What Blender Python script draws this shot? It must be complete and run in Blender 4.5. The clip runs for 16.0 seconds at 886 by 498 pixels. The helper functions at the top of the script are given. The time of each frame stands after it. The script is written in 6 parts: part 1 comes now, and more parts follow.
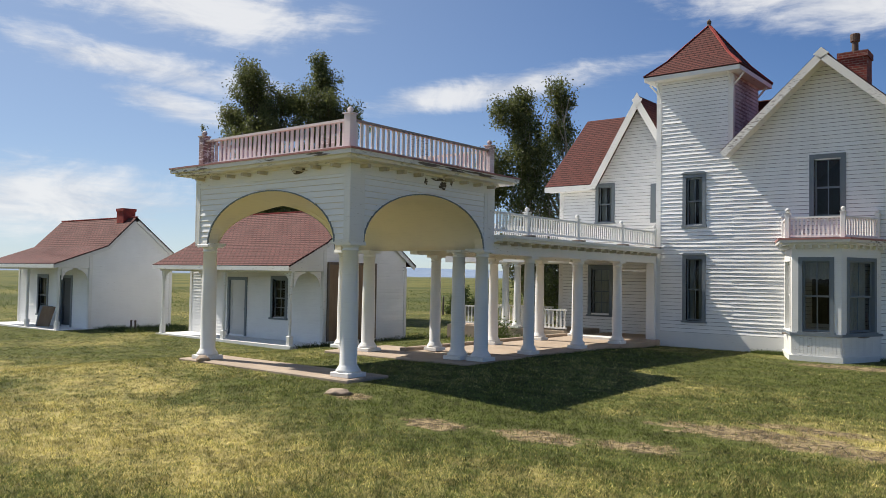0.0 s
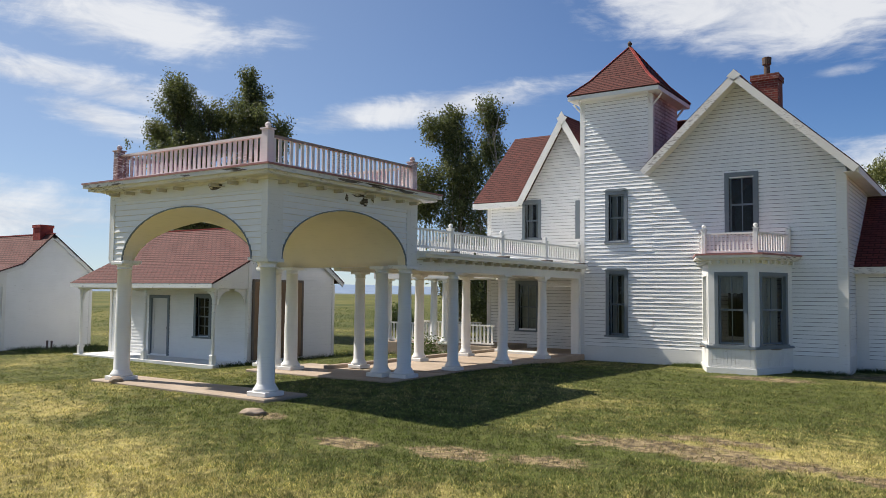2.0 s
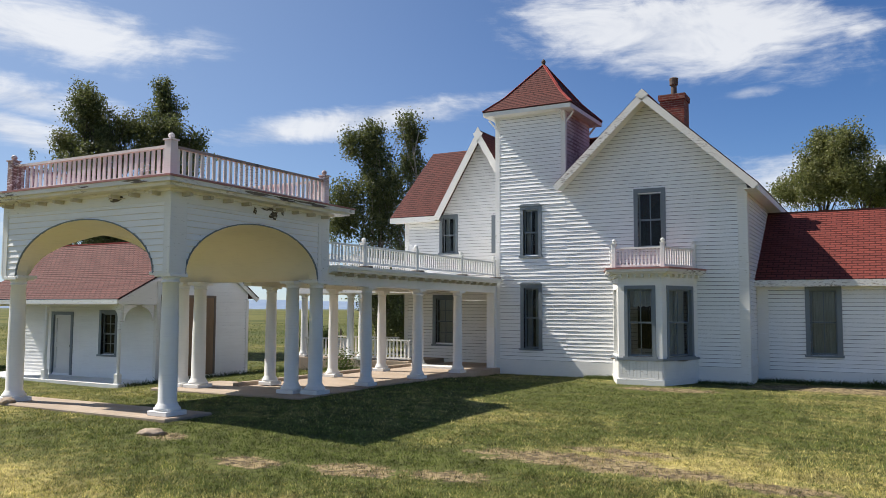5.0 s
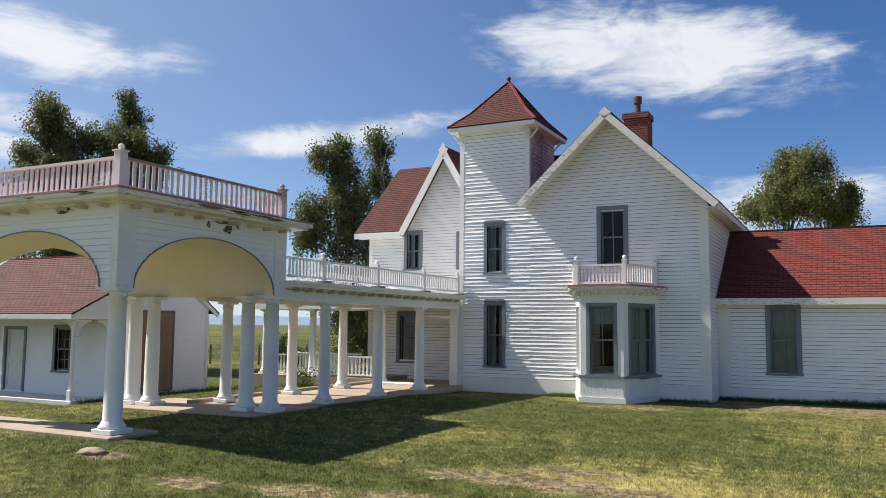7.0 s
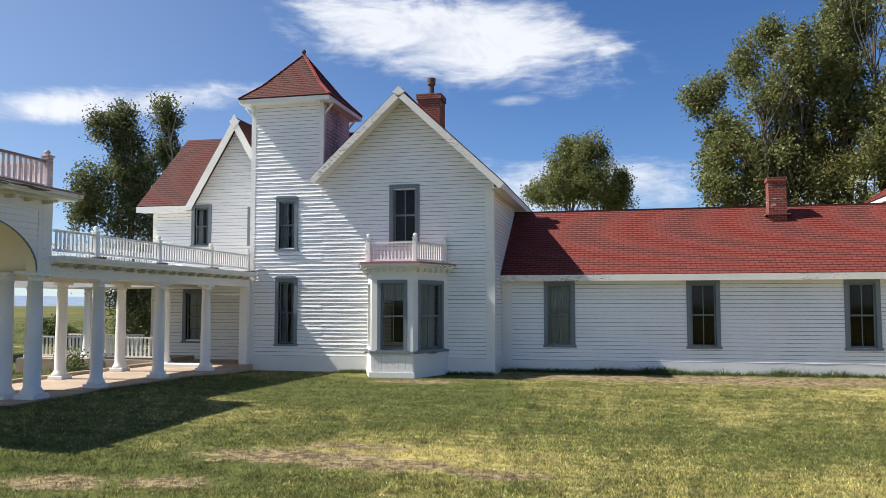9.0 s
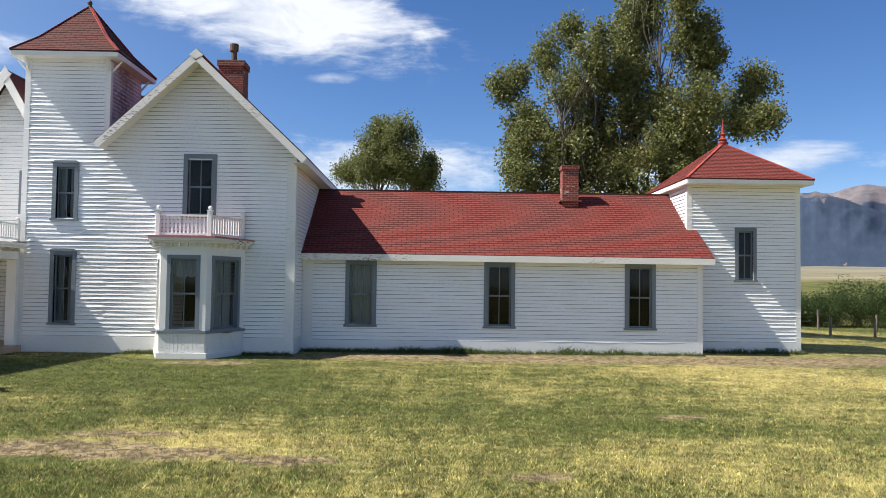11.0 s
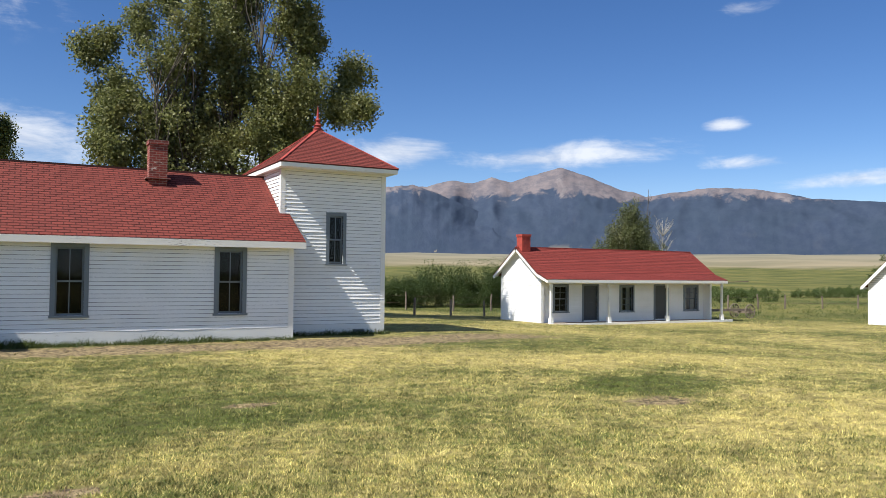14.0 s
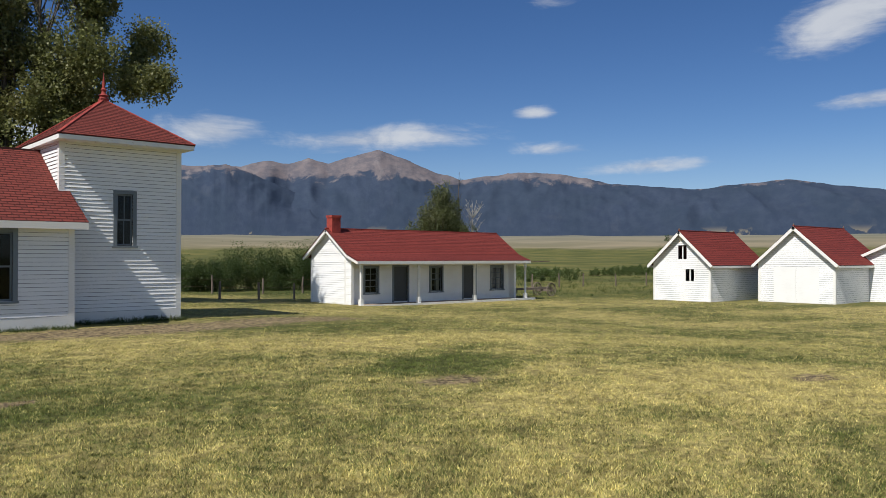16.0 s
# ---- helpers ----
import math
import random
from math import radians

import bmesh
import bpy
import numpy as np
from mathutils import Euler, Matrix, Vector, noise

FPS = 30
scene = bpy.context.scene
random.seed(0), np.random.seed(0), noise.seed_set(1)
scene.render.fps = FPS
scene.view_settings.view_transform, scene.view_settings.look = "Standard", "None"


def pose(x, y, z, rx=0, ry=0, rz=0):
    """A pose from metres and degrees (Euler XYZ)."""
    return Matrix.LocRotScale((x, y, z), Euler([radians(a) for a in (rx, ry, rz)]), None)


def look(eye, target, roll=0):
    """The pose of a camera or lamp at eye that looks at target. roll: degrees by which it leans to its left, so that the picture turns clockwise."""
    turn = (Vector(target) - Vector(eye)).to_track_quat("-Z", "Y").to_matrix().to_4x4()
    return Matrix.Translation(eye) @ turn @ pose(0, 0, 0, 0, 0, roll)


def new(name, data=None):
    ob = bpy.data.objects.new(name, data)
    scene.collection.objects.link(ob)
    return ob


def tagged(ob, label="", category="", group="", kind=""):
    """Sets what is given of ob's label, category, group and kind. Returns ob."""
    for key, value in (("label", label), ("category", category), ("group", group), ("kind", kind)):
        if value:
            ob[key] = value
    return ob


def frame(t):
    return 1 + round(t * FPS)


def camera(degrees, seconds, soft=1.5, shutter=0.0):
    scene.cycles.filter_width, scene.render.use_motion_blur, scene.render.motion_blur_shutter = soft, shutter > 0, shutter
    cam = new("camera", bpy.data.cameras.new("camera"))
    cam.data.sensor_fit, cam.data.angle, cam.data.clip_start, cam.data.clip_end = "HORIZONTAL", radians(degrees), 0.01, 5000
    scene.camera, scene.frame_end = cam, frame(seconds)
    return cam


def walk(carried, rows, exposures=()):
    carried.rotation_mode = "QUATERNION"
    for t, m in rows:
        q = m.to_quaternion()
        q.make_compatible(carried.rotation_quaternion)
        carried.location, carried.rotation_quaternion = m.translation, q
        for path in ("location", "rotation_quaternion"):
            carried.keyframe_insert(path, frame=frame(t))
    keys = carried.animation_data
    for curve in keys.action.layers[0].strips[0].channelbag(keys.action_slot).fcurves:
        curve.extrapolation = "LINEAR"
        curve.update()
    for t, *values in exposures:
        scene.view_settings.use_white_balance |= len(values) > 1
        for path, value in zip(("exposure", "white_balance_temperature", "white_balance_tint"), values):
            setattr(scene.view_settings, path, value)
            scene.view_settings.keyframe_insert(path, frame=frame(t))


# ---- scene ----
cam = camera(58.01, 16.0, soft=0.65)
PATH = [
    (0, -0.094, -0.009, 2.022, 91.97, -0.97, 38.63),
    (0.5, -0.063, -0.031, 2.023, 92.37, -1.16, 36.94),
    (1, 0.008, 0.052, 2.029, 92.51, -0.94, 35.65),
    (1.5, 0.102, 0.139, 2.026, 92.79, -0.90, 35.06),
    (2, 0.170, 0.201, 2.025, 93.21, -0.59, 34.17),
    (2.5, 0.229, 0.224, 2.022, 93.57, -0.40, 32.62),
    (3, 0.263, 0.229, 2.019, 93.81, -0.43, 31.14),
    (3.5, 0.271, 0.281, 2.014, 93.81, -0.12, 29.95),
    (4, 0.318, 0.287, 2.014, 93.70, 0.04, 29.45),
    (6.5, 0.492, 0.659, 2.034, 95.54, -0.64, 27.77),
    (7, 0.580, 0.708, 2.023, 95.49, -0.52, 26.87),
    (7.5, 0.680, 0.755, 2.001, 95.31, -0.69, 23.76),
    (8, 0.695, 0.806, 1.994, 94.84, -0.64, 19.83),
    (10.5, 0.952, 1.021, 1.983, 93.11, -0.21, 2.78),
    (11, 0.989, 1.249, 1.973, 92.63, -0.77, -0.91),
    (11.5, 1.085, 1.382, 1.980, 92.32, 0.16, -5.44),
    (12, 1.262, 1.435, 1.975, 92.06, 0.86, -8.93),
    (12.5, 1.463, 1.481, 1.980, 92.01, 0.46, -13.37),
    (13, 1.564, 1.536, 1.977, 92.20, -0.42, -17.98),
    (13.5, 1.681, 1.708, 1.947, 92.21, -1.06, -23.38),
    (14, 1.799, 1.858, 1.944, 91.87, -0.54, -28.16),
    (14.5, 2.005, 1.931, 1.928, 91.16, -0.34, -31.57),
    (15, 2.225, 1.930, 1.935, 90.82, -0.20, -34.00),
    (15.5, 2.320, 1.916, 1.933, 90.76, 0.17, -37.06),
    (16, 2.371, 1.985, 1.926, 90.64, -0.07, -41.15),
]
EXPOSURES = [(0, 0.44, 6780, 10), (4, 0.50, 6620, 10), (8, 0.62, 6600, 10), (11, 0.80, 6540, 10), (13, 0.71, 6480, 10), (14.5, 0.52, 6400, 10), (16, 0.02, 6380, 10)]
walk(cam, [(t, pose(x, y, z, rx, ry, rz)) for t, x, y, z, rx, ry, rz in PATH], EXPOSURES)

# ---- world, sun, exposure ----
SUN_TO = Vector((-1.0, -0.17, 1.2)).normalized()
sun_el = math.asin(SUN_TO.z)
sun_az = math.atan2(SUN_TO.x, SUN_TO.y)
sun_data = bpy.data.lights.new("sun", "SUN")
sun_data.energy, sun_data.angle, sun_data.color = 5.0, radians(0.53), (1.0, 0.95, 0.87)
sun = new("sun", sun_data)
sun.matrix_world = look((0, 0, 60), Vector((0, 0, 60)) - SUN_TO)


class Nodes:
    """Short hand for node trees."""

    def __init__(self, tree):
        self.tree, self.n, self.l = tree, tree.nodes, tree.links
        self.n.clear()

    def put(self, value, socket):
        if isinstance(value, bpy.types.NodeSocket):
            self.l.new(value, socket)
        elif value is not None:
            if hasattr(socket.default_value, "__len__") and not hasattr(value, "__len__"):
                socket.default_value = [value] * len(socket.default_value)
            elif hasattr(value, "__len__") and len(value) == 3 and len(socket.default_value) == 4:
                socket.default_value = (*value, 1)
            else:
                socket.default_value = value

    def make(self, kind, **inputs):
        node = self.n.new(kind)
        for key, value in inputs.items():
            self.put(value, node.inputs[key.replace("_", " ")])
        return node

    def math(self, op, a, b=0.0, c=None):
        node = self.n.new("ShaderNodeMath")
        node.operation = op
        self.put(a, node.inputs[0])
        self.put(b, node.inputs[1])
        if c is not None:
            self.put(c, node.inputs[2])
        return node.outputs[0]

    def step(self, x, lo, hi, a=0.0, b=1.0):
        node = self.n.new("ShaderNodeMapRange")
        node.interpolation_type = "SMOOTHSTEP"
        for value, socket in zip((x, lo, hi, a, b), node.inputs[:5]):
            self.put(value, socket)
        return node.outputs[0]

    def mix(self, fac, a, b, mode="MIX"):
        node = self.n.new("ShaderNodeMix")
        node.data_type, node.blend_type = "RGBA", mode
        self.put(fac, node.inputs[0])
        self.put(a, node.inputs[6])
        self.put(b, node.inputs[7])
        return node.outputs[2]

    def noise(self, vec, scale, detail=4.0, rough=0.55, distort=0.0):
        node = self.make("ShaderNodeTexNoise", Vector=vec, Scale=scale, Detail=detail, Roughness=rough, Distortion=distort)
        return node.outputs[0]

    def scaled(self, vec, s):
        node = self.n.new("ShaderNodeVectorMath")
        node.operation = "MULTIPLY"
        self.put(vec, node.inputs[0])
        self.put(s, node.inputs[1])
        return node.outputs[0]

    def bump(self, height, strength, distance=0.01):
        return self.make("ShaderNodeBump", Height=height, Strength=strength, Distance=distance).outputs[0]


world = bpy.data.worlds.new("world")
scene.world = world
world.use_nodes = True
w = Nodes(world.node_tree)
sky = w.n.new("ShaderNodeTexSky")
sky.sky_type, sky.sun_disc, sky.sun_elevation, sky.sun_rotation = "NISHITA", False, sun_el, sun_az % (2 * math.pi)
sky.altitude, sky.air_density, sky.dust_density, sky.ozone_density = 2400, 1.0, 0.6, 2.0
direction = w.n.new("ShaderNodeTexCoord").outputs["Generated"]
split = w.make("ShaderNodeSeparateXYZ", Vector=direction)
az = w.math("MULTIPLY", w.math("ARCTAN2", split.outputs[0], split.outputs[1]), 57.29578)
el = w.math("MULTIPLY", w.math("ARCSINE", split.outputs[2]), 57.29578)
flat = w.make("ShaderNodeCombineXYZ", X=w.math("MULTIPLY", az, 0.10), Y=w.math("MULTIPLY", el, 0.22), Z=0.3).outputs[0]
wisp = w.noise(flat, 1.6, 8.0, 0.60, 0.6)
fine = w.noise(flat, 5.0, 6.0, 0.6, 0.3)
# clouds: azimuth, elevation, half width, half height, lean, density
CLOUDS = [(-56, 17.6, 13.5, 2.6, -3, 1.05), (-60, 13.6, 13, 1.7, -7, 1.0), (-57.5, 11.2, 6.5, 1.5, -14, 1.05), (-65, 4.6, 13, 3.4, 0, 1.05), (-35.6, 13.2, 15.0, 1.5, 9, 1.05), (-12.4, 18.9, 15.5, 4.0, -8, 1.25),
          (-0.8, 17.6, 2.4, 0.7, 8, 0.8), (-7.6, 14.4, 3.0, 0.65, 4, 0.85), (-2.0, 8.4, 11, 2.9, 0, 1.0), (13, 6.5, 9, 3.2, 0, 1.05), (25.0, 8.8, 4.6, 1.6, 0, 0.95), (36.8, 8.5, 10.5, 1.25, 3, 0.95), (47.6, 10.3, 2.0, 0.6, 0, 0.95),
          (49.0, 7.7, 4.0, 0.7, 0, 0.7), (56.0, 6.4, 6.2, 0.7, 3, 0.8), (49.2, 17.8, 3.2, 0.8, 0, 0.75), (68.5, 15.4, 6.2, 2.3, 20, 1.2), (69.5, 10.0, 4.2, 0.8, 3, 0.9), (60.5, 17.6, 2.4, 0.7, 0, 0.5),
          (-110, 22, 22, 6, 4, 0.9), (-160, 18, 24, 5, 0, 0.8), (130, 20, 24, 6, 0, 0.8)]
cover = None
for a, e, ww, hh, lean, dense in CLOUDS:
    ca, sa = math.cos(radians(lean)), math.sin(radians(lean))
    da, de = w.math("SUBTRACT", az, a), w.math("SUBTRACT", el, e)
    u = w.math("ADD", w.math("MULTIPLY", da, ca / ww), w.math("MULTIPLY", de, sa / ww))
    v = w.math("SUBTRACT", w.math("MULTIPLY", de, ca / hh), w.math("MULTIPLY", da, sa / hh))
    d = w.math("SQRT", w.math("ADD", w.math("MULTIPLY", u, u), w.math("MULTIPLY", v, v)))
    m = w.math("MULTIPLY", w.step(d, 1.25, 0.0), dense)
    cover = m if cover is None else w.math("MAXIMUM", cover, m)
streak = w.noise(w.scaled(flat, (0.8, 2.6, 1.0)), 4.0, 7.0, 0.62, 0.8)
density = w.math("ADD", w.math("MULTIPLY", w.math("SUBTRACT", wisp, 0.5), 1.5), w.math("MULTIPLY", w.math("SUBTRACT", fine, 0.5), 0.5))
density = w.math("ADD", density, w.math("MULTIPLY", w.math("SUBTRACT", streak, 0.5), 0.55))
cloud = w.step(w.math("ADD", cover, density), 0.18, 1.12)
cloud = w.math("MULTIPLY", cloud, w.step(cover, 0.0, 0.25))
shade = w.mix(w.step(wisp, 0.30, 0.62), (5.4, 5.9, 6.9), (8.3, 8.5, 8.8))
deep = w.make("ShaderNodeHueSaturation", Hue=0.508, Saturation=1.24, Value=1.05, Color=sky.outputs[0]).outputs[0]
haze = w.math("MULTIPLY", w.step(el, 9.0, -1.0), 0.46)
deep = w.mix(haze, deep, (4.6, 5.9, 7.6))
# the sky pales towards the sun
deep = w.mix(w.math("MULTIPLY", w.step(az, 0.0, -75.0), 0.46), deep, (4.6, 5.6, 6.8))
seen = w.mix(w.math("MULTIPLY", cloud, 0.84), deep, shade)
back = w.make("ShaderNodeBackground", Color=seen, Strength=0.078)
w.l.new(back.outputs[0], w.make("ShaderNodeOutputWorld").inputs[0])


# ---- materials ----
def material(name, build):
    m = bpy.data.materials.new(name)
    m.use_nodes = True
    k = Nodes(m.node_tree)
    shader = build(k)
    k.l.new(shader, k.make("ShaderNodeOutputMaterial").inputs[0])
    return m


def principled(k, color, rough=0.6, normal=None, metal=0.0, spec=0.4):
    node = k.make("ShaderNodeBsdfPrincipled", Base_Color=color, Roughness=rough, Metallic=metal)
    node.inputs["Specular IOR Level"].default_value = spec
    if normal is not None:
        k.l.new(normal, node.inputs["Normal"])
    return node.outputs[0]


def place(k):
    return k.make("ShaderNodeNewGeometry").outputs["Position"]


def paint(name, base, worn, peel=0.68, rough=0.5, streak=1.0):
    """Old paint: broad grime, streaks along the boards, small flaked spots."""

    def build(k):
        p = place(k)
        broad = k.noise(p, 0.7, 5)
        grain = k.noise(k.scaled(p, (2.0, 2.0, 30.0)), 1.5, 4)
        flake = k.noise(k.scaled(p, (3.0, 3.0, 14.0)), 2.2, 6, 0.65)
        zone = k.noise(p, 0.45, 2)
        spot = k.math("MULTIPLY", k.step(flake, peel, peel + 0.05), k.step(zone, 0.45, 0.62))
        dirty = k.mix(k.math("MULTIPLY", k.step(broad, 0.4, 0.75), 0.35 * streak), base, [c * 0.80 for c in base])
        dirty = k.mix(k.math("MULTIPLY", k.step(grain, 0.5, 0.75), 0.22 * streak), dirty, [c * 0.72 for c in base])
        col = k.mix(spot, dirty, worn)
        return principled(k, col, k.step(broad, 0.2, 0.8, rough - 0.08, rough + 0.12), k.bump(k.math("ADD", grain, k.math("MULTIPLY", spot, -0.8)), 0.25, 0.004))

    return material(name, build)


WHITE = paint("white_paint", (0.84, 0.84, 0.83), (0.34, 0.31, 0.28))
TRIM = paint("white_trim_paint", (0.80, 0.79, 0.76), (0.34, 0.30, 0.25), 0.61)
FLAKED = paint("flaked_white_paint", (0.78, 0.75, 0.70), (0.22, 0.18, 0.15), 0.53)
CREAM = paint("cream_plaster", (0.82, 0.75, 0.61), (0.58, 0.50, 0.38), 0.70)
GREY = paint("grey_casing_paint", (0.17, 0.20, 0.225), (0.30, 0.30, 0.29), 0.70)
PINK = paint("faded_pink_white_paint", (0.77, 0.69, 0.68), (0.28, 0.18, 0.165), 0.435)
FADEDRED = paint("faded_red_roof_paint", (0.36, 0.16, 0.14), (0.52, 0.42, 0.38), 0.56)
COLUMNPAINT = paint("white_column_paint", (0.82, 0.81, 0.79), (0.42, 0.38, 0.33), 0.74)
DOORPAINT = paint("door_paint", (0.62, 0.62, 0.60), (0.30, 0.28, 0.25), 0.62)
DARKDOOR = paint("dark_door_paint", (0.055, 0.060, 0.066), (0.20, 0.19, 0.17), 0.68)
WORNCAP = paint("worn_rail_cap", (0.34, 0.27, 0.24), (0.13, 0.10, 0.08), 0.50)
IRON = paint("rusty_iron", (0.10, 0.07, 0.055), (0.20, 0.09, 0.05), 0.5, 0.7)


def shingle_build(base, low, scale=(0.30, 0.14)):
    def build(k):
        uv = k.n.new("ShaderNodeUVMap").outputs[0]
        p = place(k)
        brick = k.n.new("ShaderNodeTexBrick")
        k.put(uv, brick.inputs["Vector"])
        for key, value in (("Scale", 1.0), ("Mortar Size", 0.019), ("Mortar Smooth", 0.2), ("Brick Width", scale[0]), ("Row Height", scale[1]), ("Bias", 0.0)):
            brick.inputs[key].default_value = value
        brick.offset = 0.5
        k.put(base, brick.inputs["Color1"])
        k.put(low, brick.inputs["Color2"])
        k.put([c * 0.28 for c in base], brick.inputs["Mortar"])
        grit = k.noise(p, 120, 2)
        stain = k.noise(k.scaled(p, (0.8, 0.8, 0.8)), 1.0, 5)
        col = k.mix(k.math("MULTIPLY", k.step(stain, 0.42, 0.72), 0.45), brick.outputs["Color"], [c * 0.62 for c in base])
        col = k.mix(k.math("MULTIPLY", k.step(grit, 0.45, 0.75), 0.35), col, [min(1, c * 1.6 + 0.02) for c in base])
        h = k.math("ADD", k.math("MULTIPLY", brick.outputs["Fac"], -1.0), k.math("MULTIPLY", grit, 0.4))
        return principled(k, col, 0.85, k.bump(h, 0.5, 0.006), spec=0.25)

    return build


RED = material("red_asphalt_shingle", shingle_build((0.190, 0.041, 0.031), (0.132, 0.030, 0.024)))
DARKRED = material("old_dark_red_shingle", shingle_build((0.118, 0.034, 0.027), (0.080, 0.026, 0.022)))
FADED = material("faded_red_wood_shingle", shingle_build((0.150, 0.058, 0.050), (0.108, 0.045, 0.040), (0.24, 0.13)))
METALRED = material("red_cottage_roofing", shingle_build((0.205, 0.036, 0.028), (0.165, 0.030, 0.024), (0.9, 0.16)))


def brick_build(k):
    p = k.make("ShaderNodeTexCoord").outputs["Object"]
    brick = k.n.new("ShaderNodeTexBrick")
    s = k.make("ShaderNodeSeparateXYZ", Vector=p)
    k.put(k.make("ShaderNodeCombineXYZ", X=k.math("ADD", s.outputs[0], s.outputs[1]), Y=s.outputs[2]).outputs[0], brick.inputs["Vector"])
    for key, value in (("Scale", 1.0), ("Mortar Size", 0.008), ("Brick Width", 0.21), ("Row Height", 0.075)):
        brick.inputs[key].default_value = value
    k.put((0.245, 0.042, 0.029), brick.inputs["Color1"])
    k.put((0.125, 0.028, 0.022), brick.inputs["Color2"])
    k.put((0.26, 0.17, 0.14), brick.inputs["Mortar"])
    peel = k.noise(k.scaled(p, (2, 2, 9)), 1.6, 5)
    col = k.mix(k.step(peel, 0.64, 0.68), brick.outputs["Color"], (0.50, 0.42, 0.36))
    return principled(k, col, 0.85, k.bump(brick.outputs["Fac"], -0.6, 0.01))


BRICK = material("weathered_brick", brick_build)


def red_brick_build(k):
    p = place(k)
    return principled(k, k.mix(k.step(k.noise(p, 3, 5), 0.35, 0.7), (0.36, 0.055, 0.04), (0.22, 0.035, 0.03)), 0.8, k.bump(k.noise(k.scaled(p, (4, 4, 13)), 3), 0.5, 0.02))


REDPAINT = material("red_painted_masonry", red_brick_build)


def glass_build(k):
    gloss = k.make("ShaderNodeBsdfGlossy", Color=(0.9, 0.93, 0.95), Roughness=0.02, Normal=k.bump(k.noise(place(k), 2.2, 2), 0.10, 0.02))
    clear = k.make("ShaderNodeBsdfTransparent", Color=(0.50, 0.53, 0.52))
    fres = k.make("ShaderNodeFresnel", IOR=1.36)
    mixed = k.make("ShaderNodeMixShader", Fac=fres.outputs[0])
    k.l.new(clear.outputs[0], mixed.inputs[1])
    k.l.new(gloss.outputs[0], mixed.inputs[2])
    return mixed.outputs[0]


GLASS = material("old_window_glass", glass_build)


def plain_build(c1, c2, scale, rough=0.8, bump=0.3, stretch=(1, 1, 1), spec=0.3):
    def build(k):
        p = k.scaled(place(k), stretch)
        n1, n2 = k.noise(p, scale, 6), k.noise(p, scale * 7, 4)
        col = k.mix(k.step(n1, 0.3, 0.7), c1, c2)
        col = k.mix(k.math("MULTIPLY", k.step(n2, 0.45, 0.8), 0.4), col, [c * 0.6 for c in c1])
        return principled(k, col, rough, k.bump(n2, bump, 0.01), spec=spec)

    return build


CONCRETE = material("pale_concrete", plain_build((0.44, 0.35, 0.27), (0.35, 0.275, 0.21), 1.1))
STONE = material("tan_stone", plain_build((0.36, 0.28, 0.21), (0.28, 0.22, 0.17), 3.0))
# near-black stands in for the shade of unlit rooms
INTERIOR = material("unlit_interior_dark", plain_build((0.034, 0.031, 0.028), (0.026, 0.024, 0.022), 1.0))
PLYWOOD = material("weathered_plywood", plain_build((0.30, 0.20, 0.12), (0.22, 0.14, 0.085), 2.0, stretch=(1, 1, 0.25)))
ROT = material("rotten_dark_wood", plain_build((0.07, 0.055, 0.042), (0.14, 0.11, 0.08), 9.0))
OLDWOOD = material("grey_weathered_wood", plain_build((0.22, 0.18, 0.14), (0.14, 0.11, 0.09), 3.0, stretch=(1, 1, 0.2)))
CURTAIN = material("white_lace_curtain", plain_build((0.80, 0.78, 0.73), (0.66, 0.65, 0.60), 5.0, stretch=(3, 3, 0.5)))
BARK = material("cottonwood_bark", plain_build((0.13, 0.11, 0.085), (0.07, 0.058, 0.046), 3.0, bump=0.8, stretch=(1, 1, 0.3)))
PALEBARK = material("pale_cottonwood_bark", plain_build((0.38, 0.34, 0.28), (0.22, 0.19, 0.15), 3.0, bump=0.8, stretch=(1, 1, 0.3)))
DEADWOOD = material("dead_grey_wood", plain_build((0.40, 0.38, 0.34), (0.28, 0.26, 0.23), 3.0, stretch=(1, 1, 0.3)))
SOFFIT = material("aged_soffit_paint", plain_build((0.62, 0.56, 0.45), (0.50, 0.44, 0.34), 1.5))
PAPER = material("white_paper", plain_build((0.75, 0.75, 0.73), (0.65, 0.65, 0.64), 3.0))
INK = material("blue_grey_ink", plain_build((0.12, 0.16, 0.22), (0.15, 0.18, 0.22), 6.0))


def leaf_build(c1, c2, c3):
    def build(k):
        r = k.make("ShaderNodeNewGeometry").outputs["Random Per Island"]
        n = k.noise(place(k), 0.6, 3)
        col = k.mix(r, c1, c2)
        col = k.mix(k.math("MULTIPLY", k.step(n, 0.5, 0.7), 0.6), col, c3)
        body = k.make("ShaderNodeBsdfPrincipled", Base_Color=col, Roughness=0.50)
        body.inputs["Specular IOR Level"].default_value = 0.32
        thin = k.make("ShaderNodeBsdfTranslucent", Color=k.mix(0.4, col, (0.15, 0.18, 0.04)))
        both = k.make("ShaderNodeMixShader", Fac=0.42)
        k.l.new(body.outputs[0], both.inputs[1])
        k.l.new(thin.outputs[0], both.inputs[2])
        return both.outputs[0]

    return build


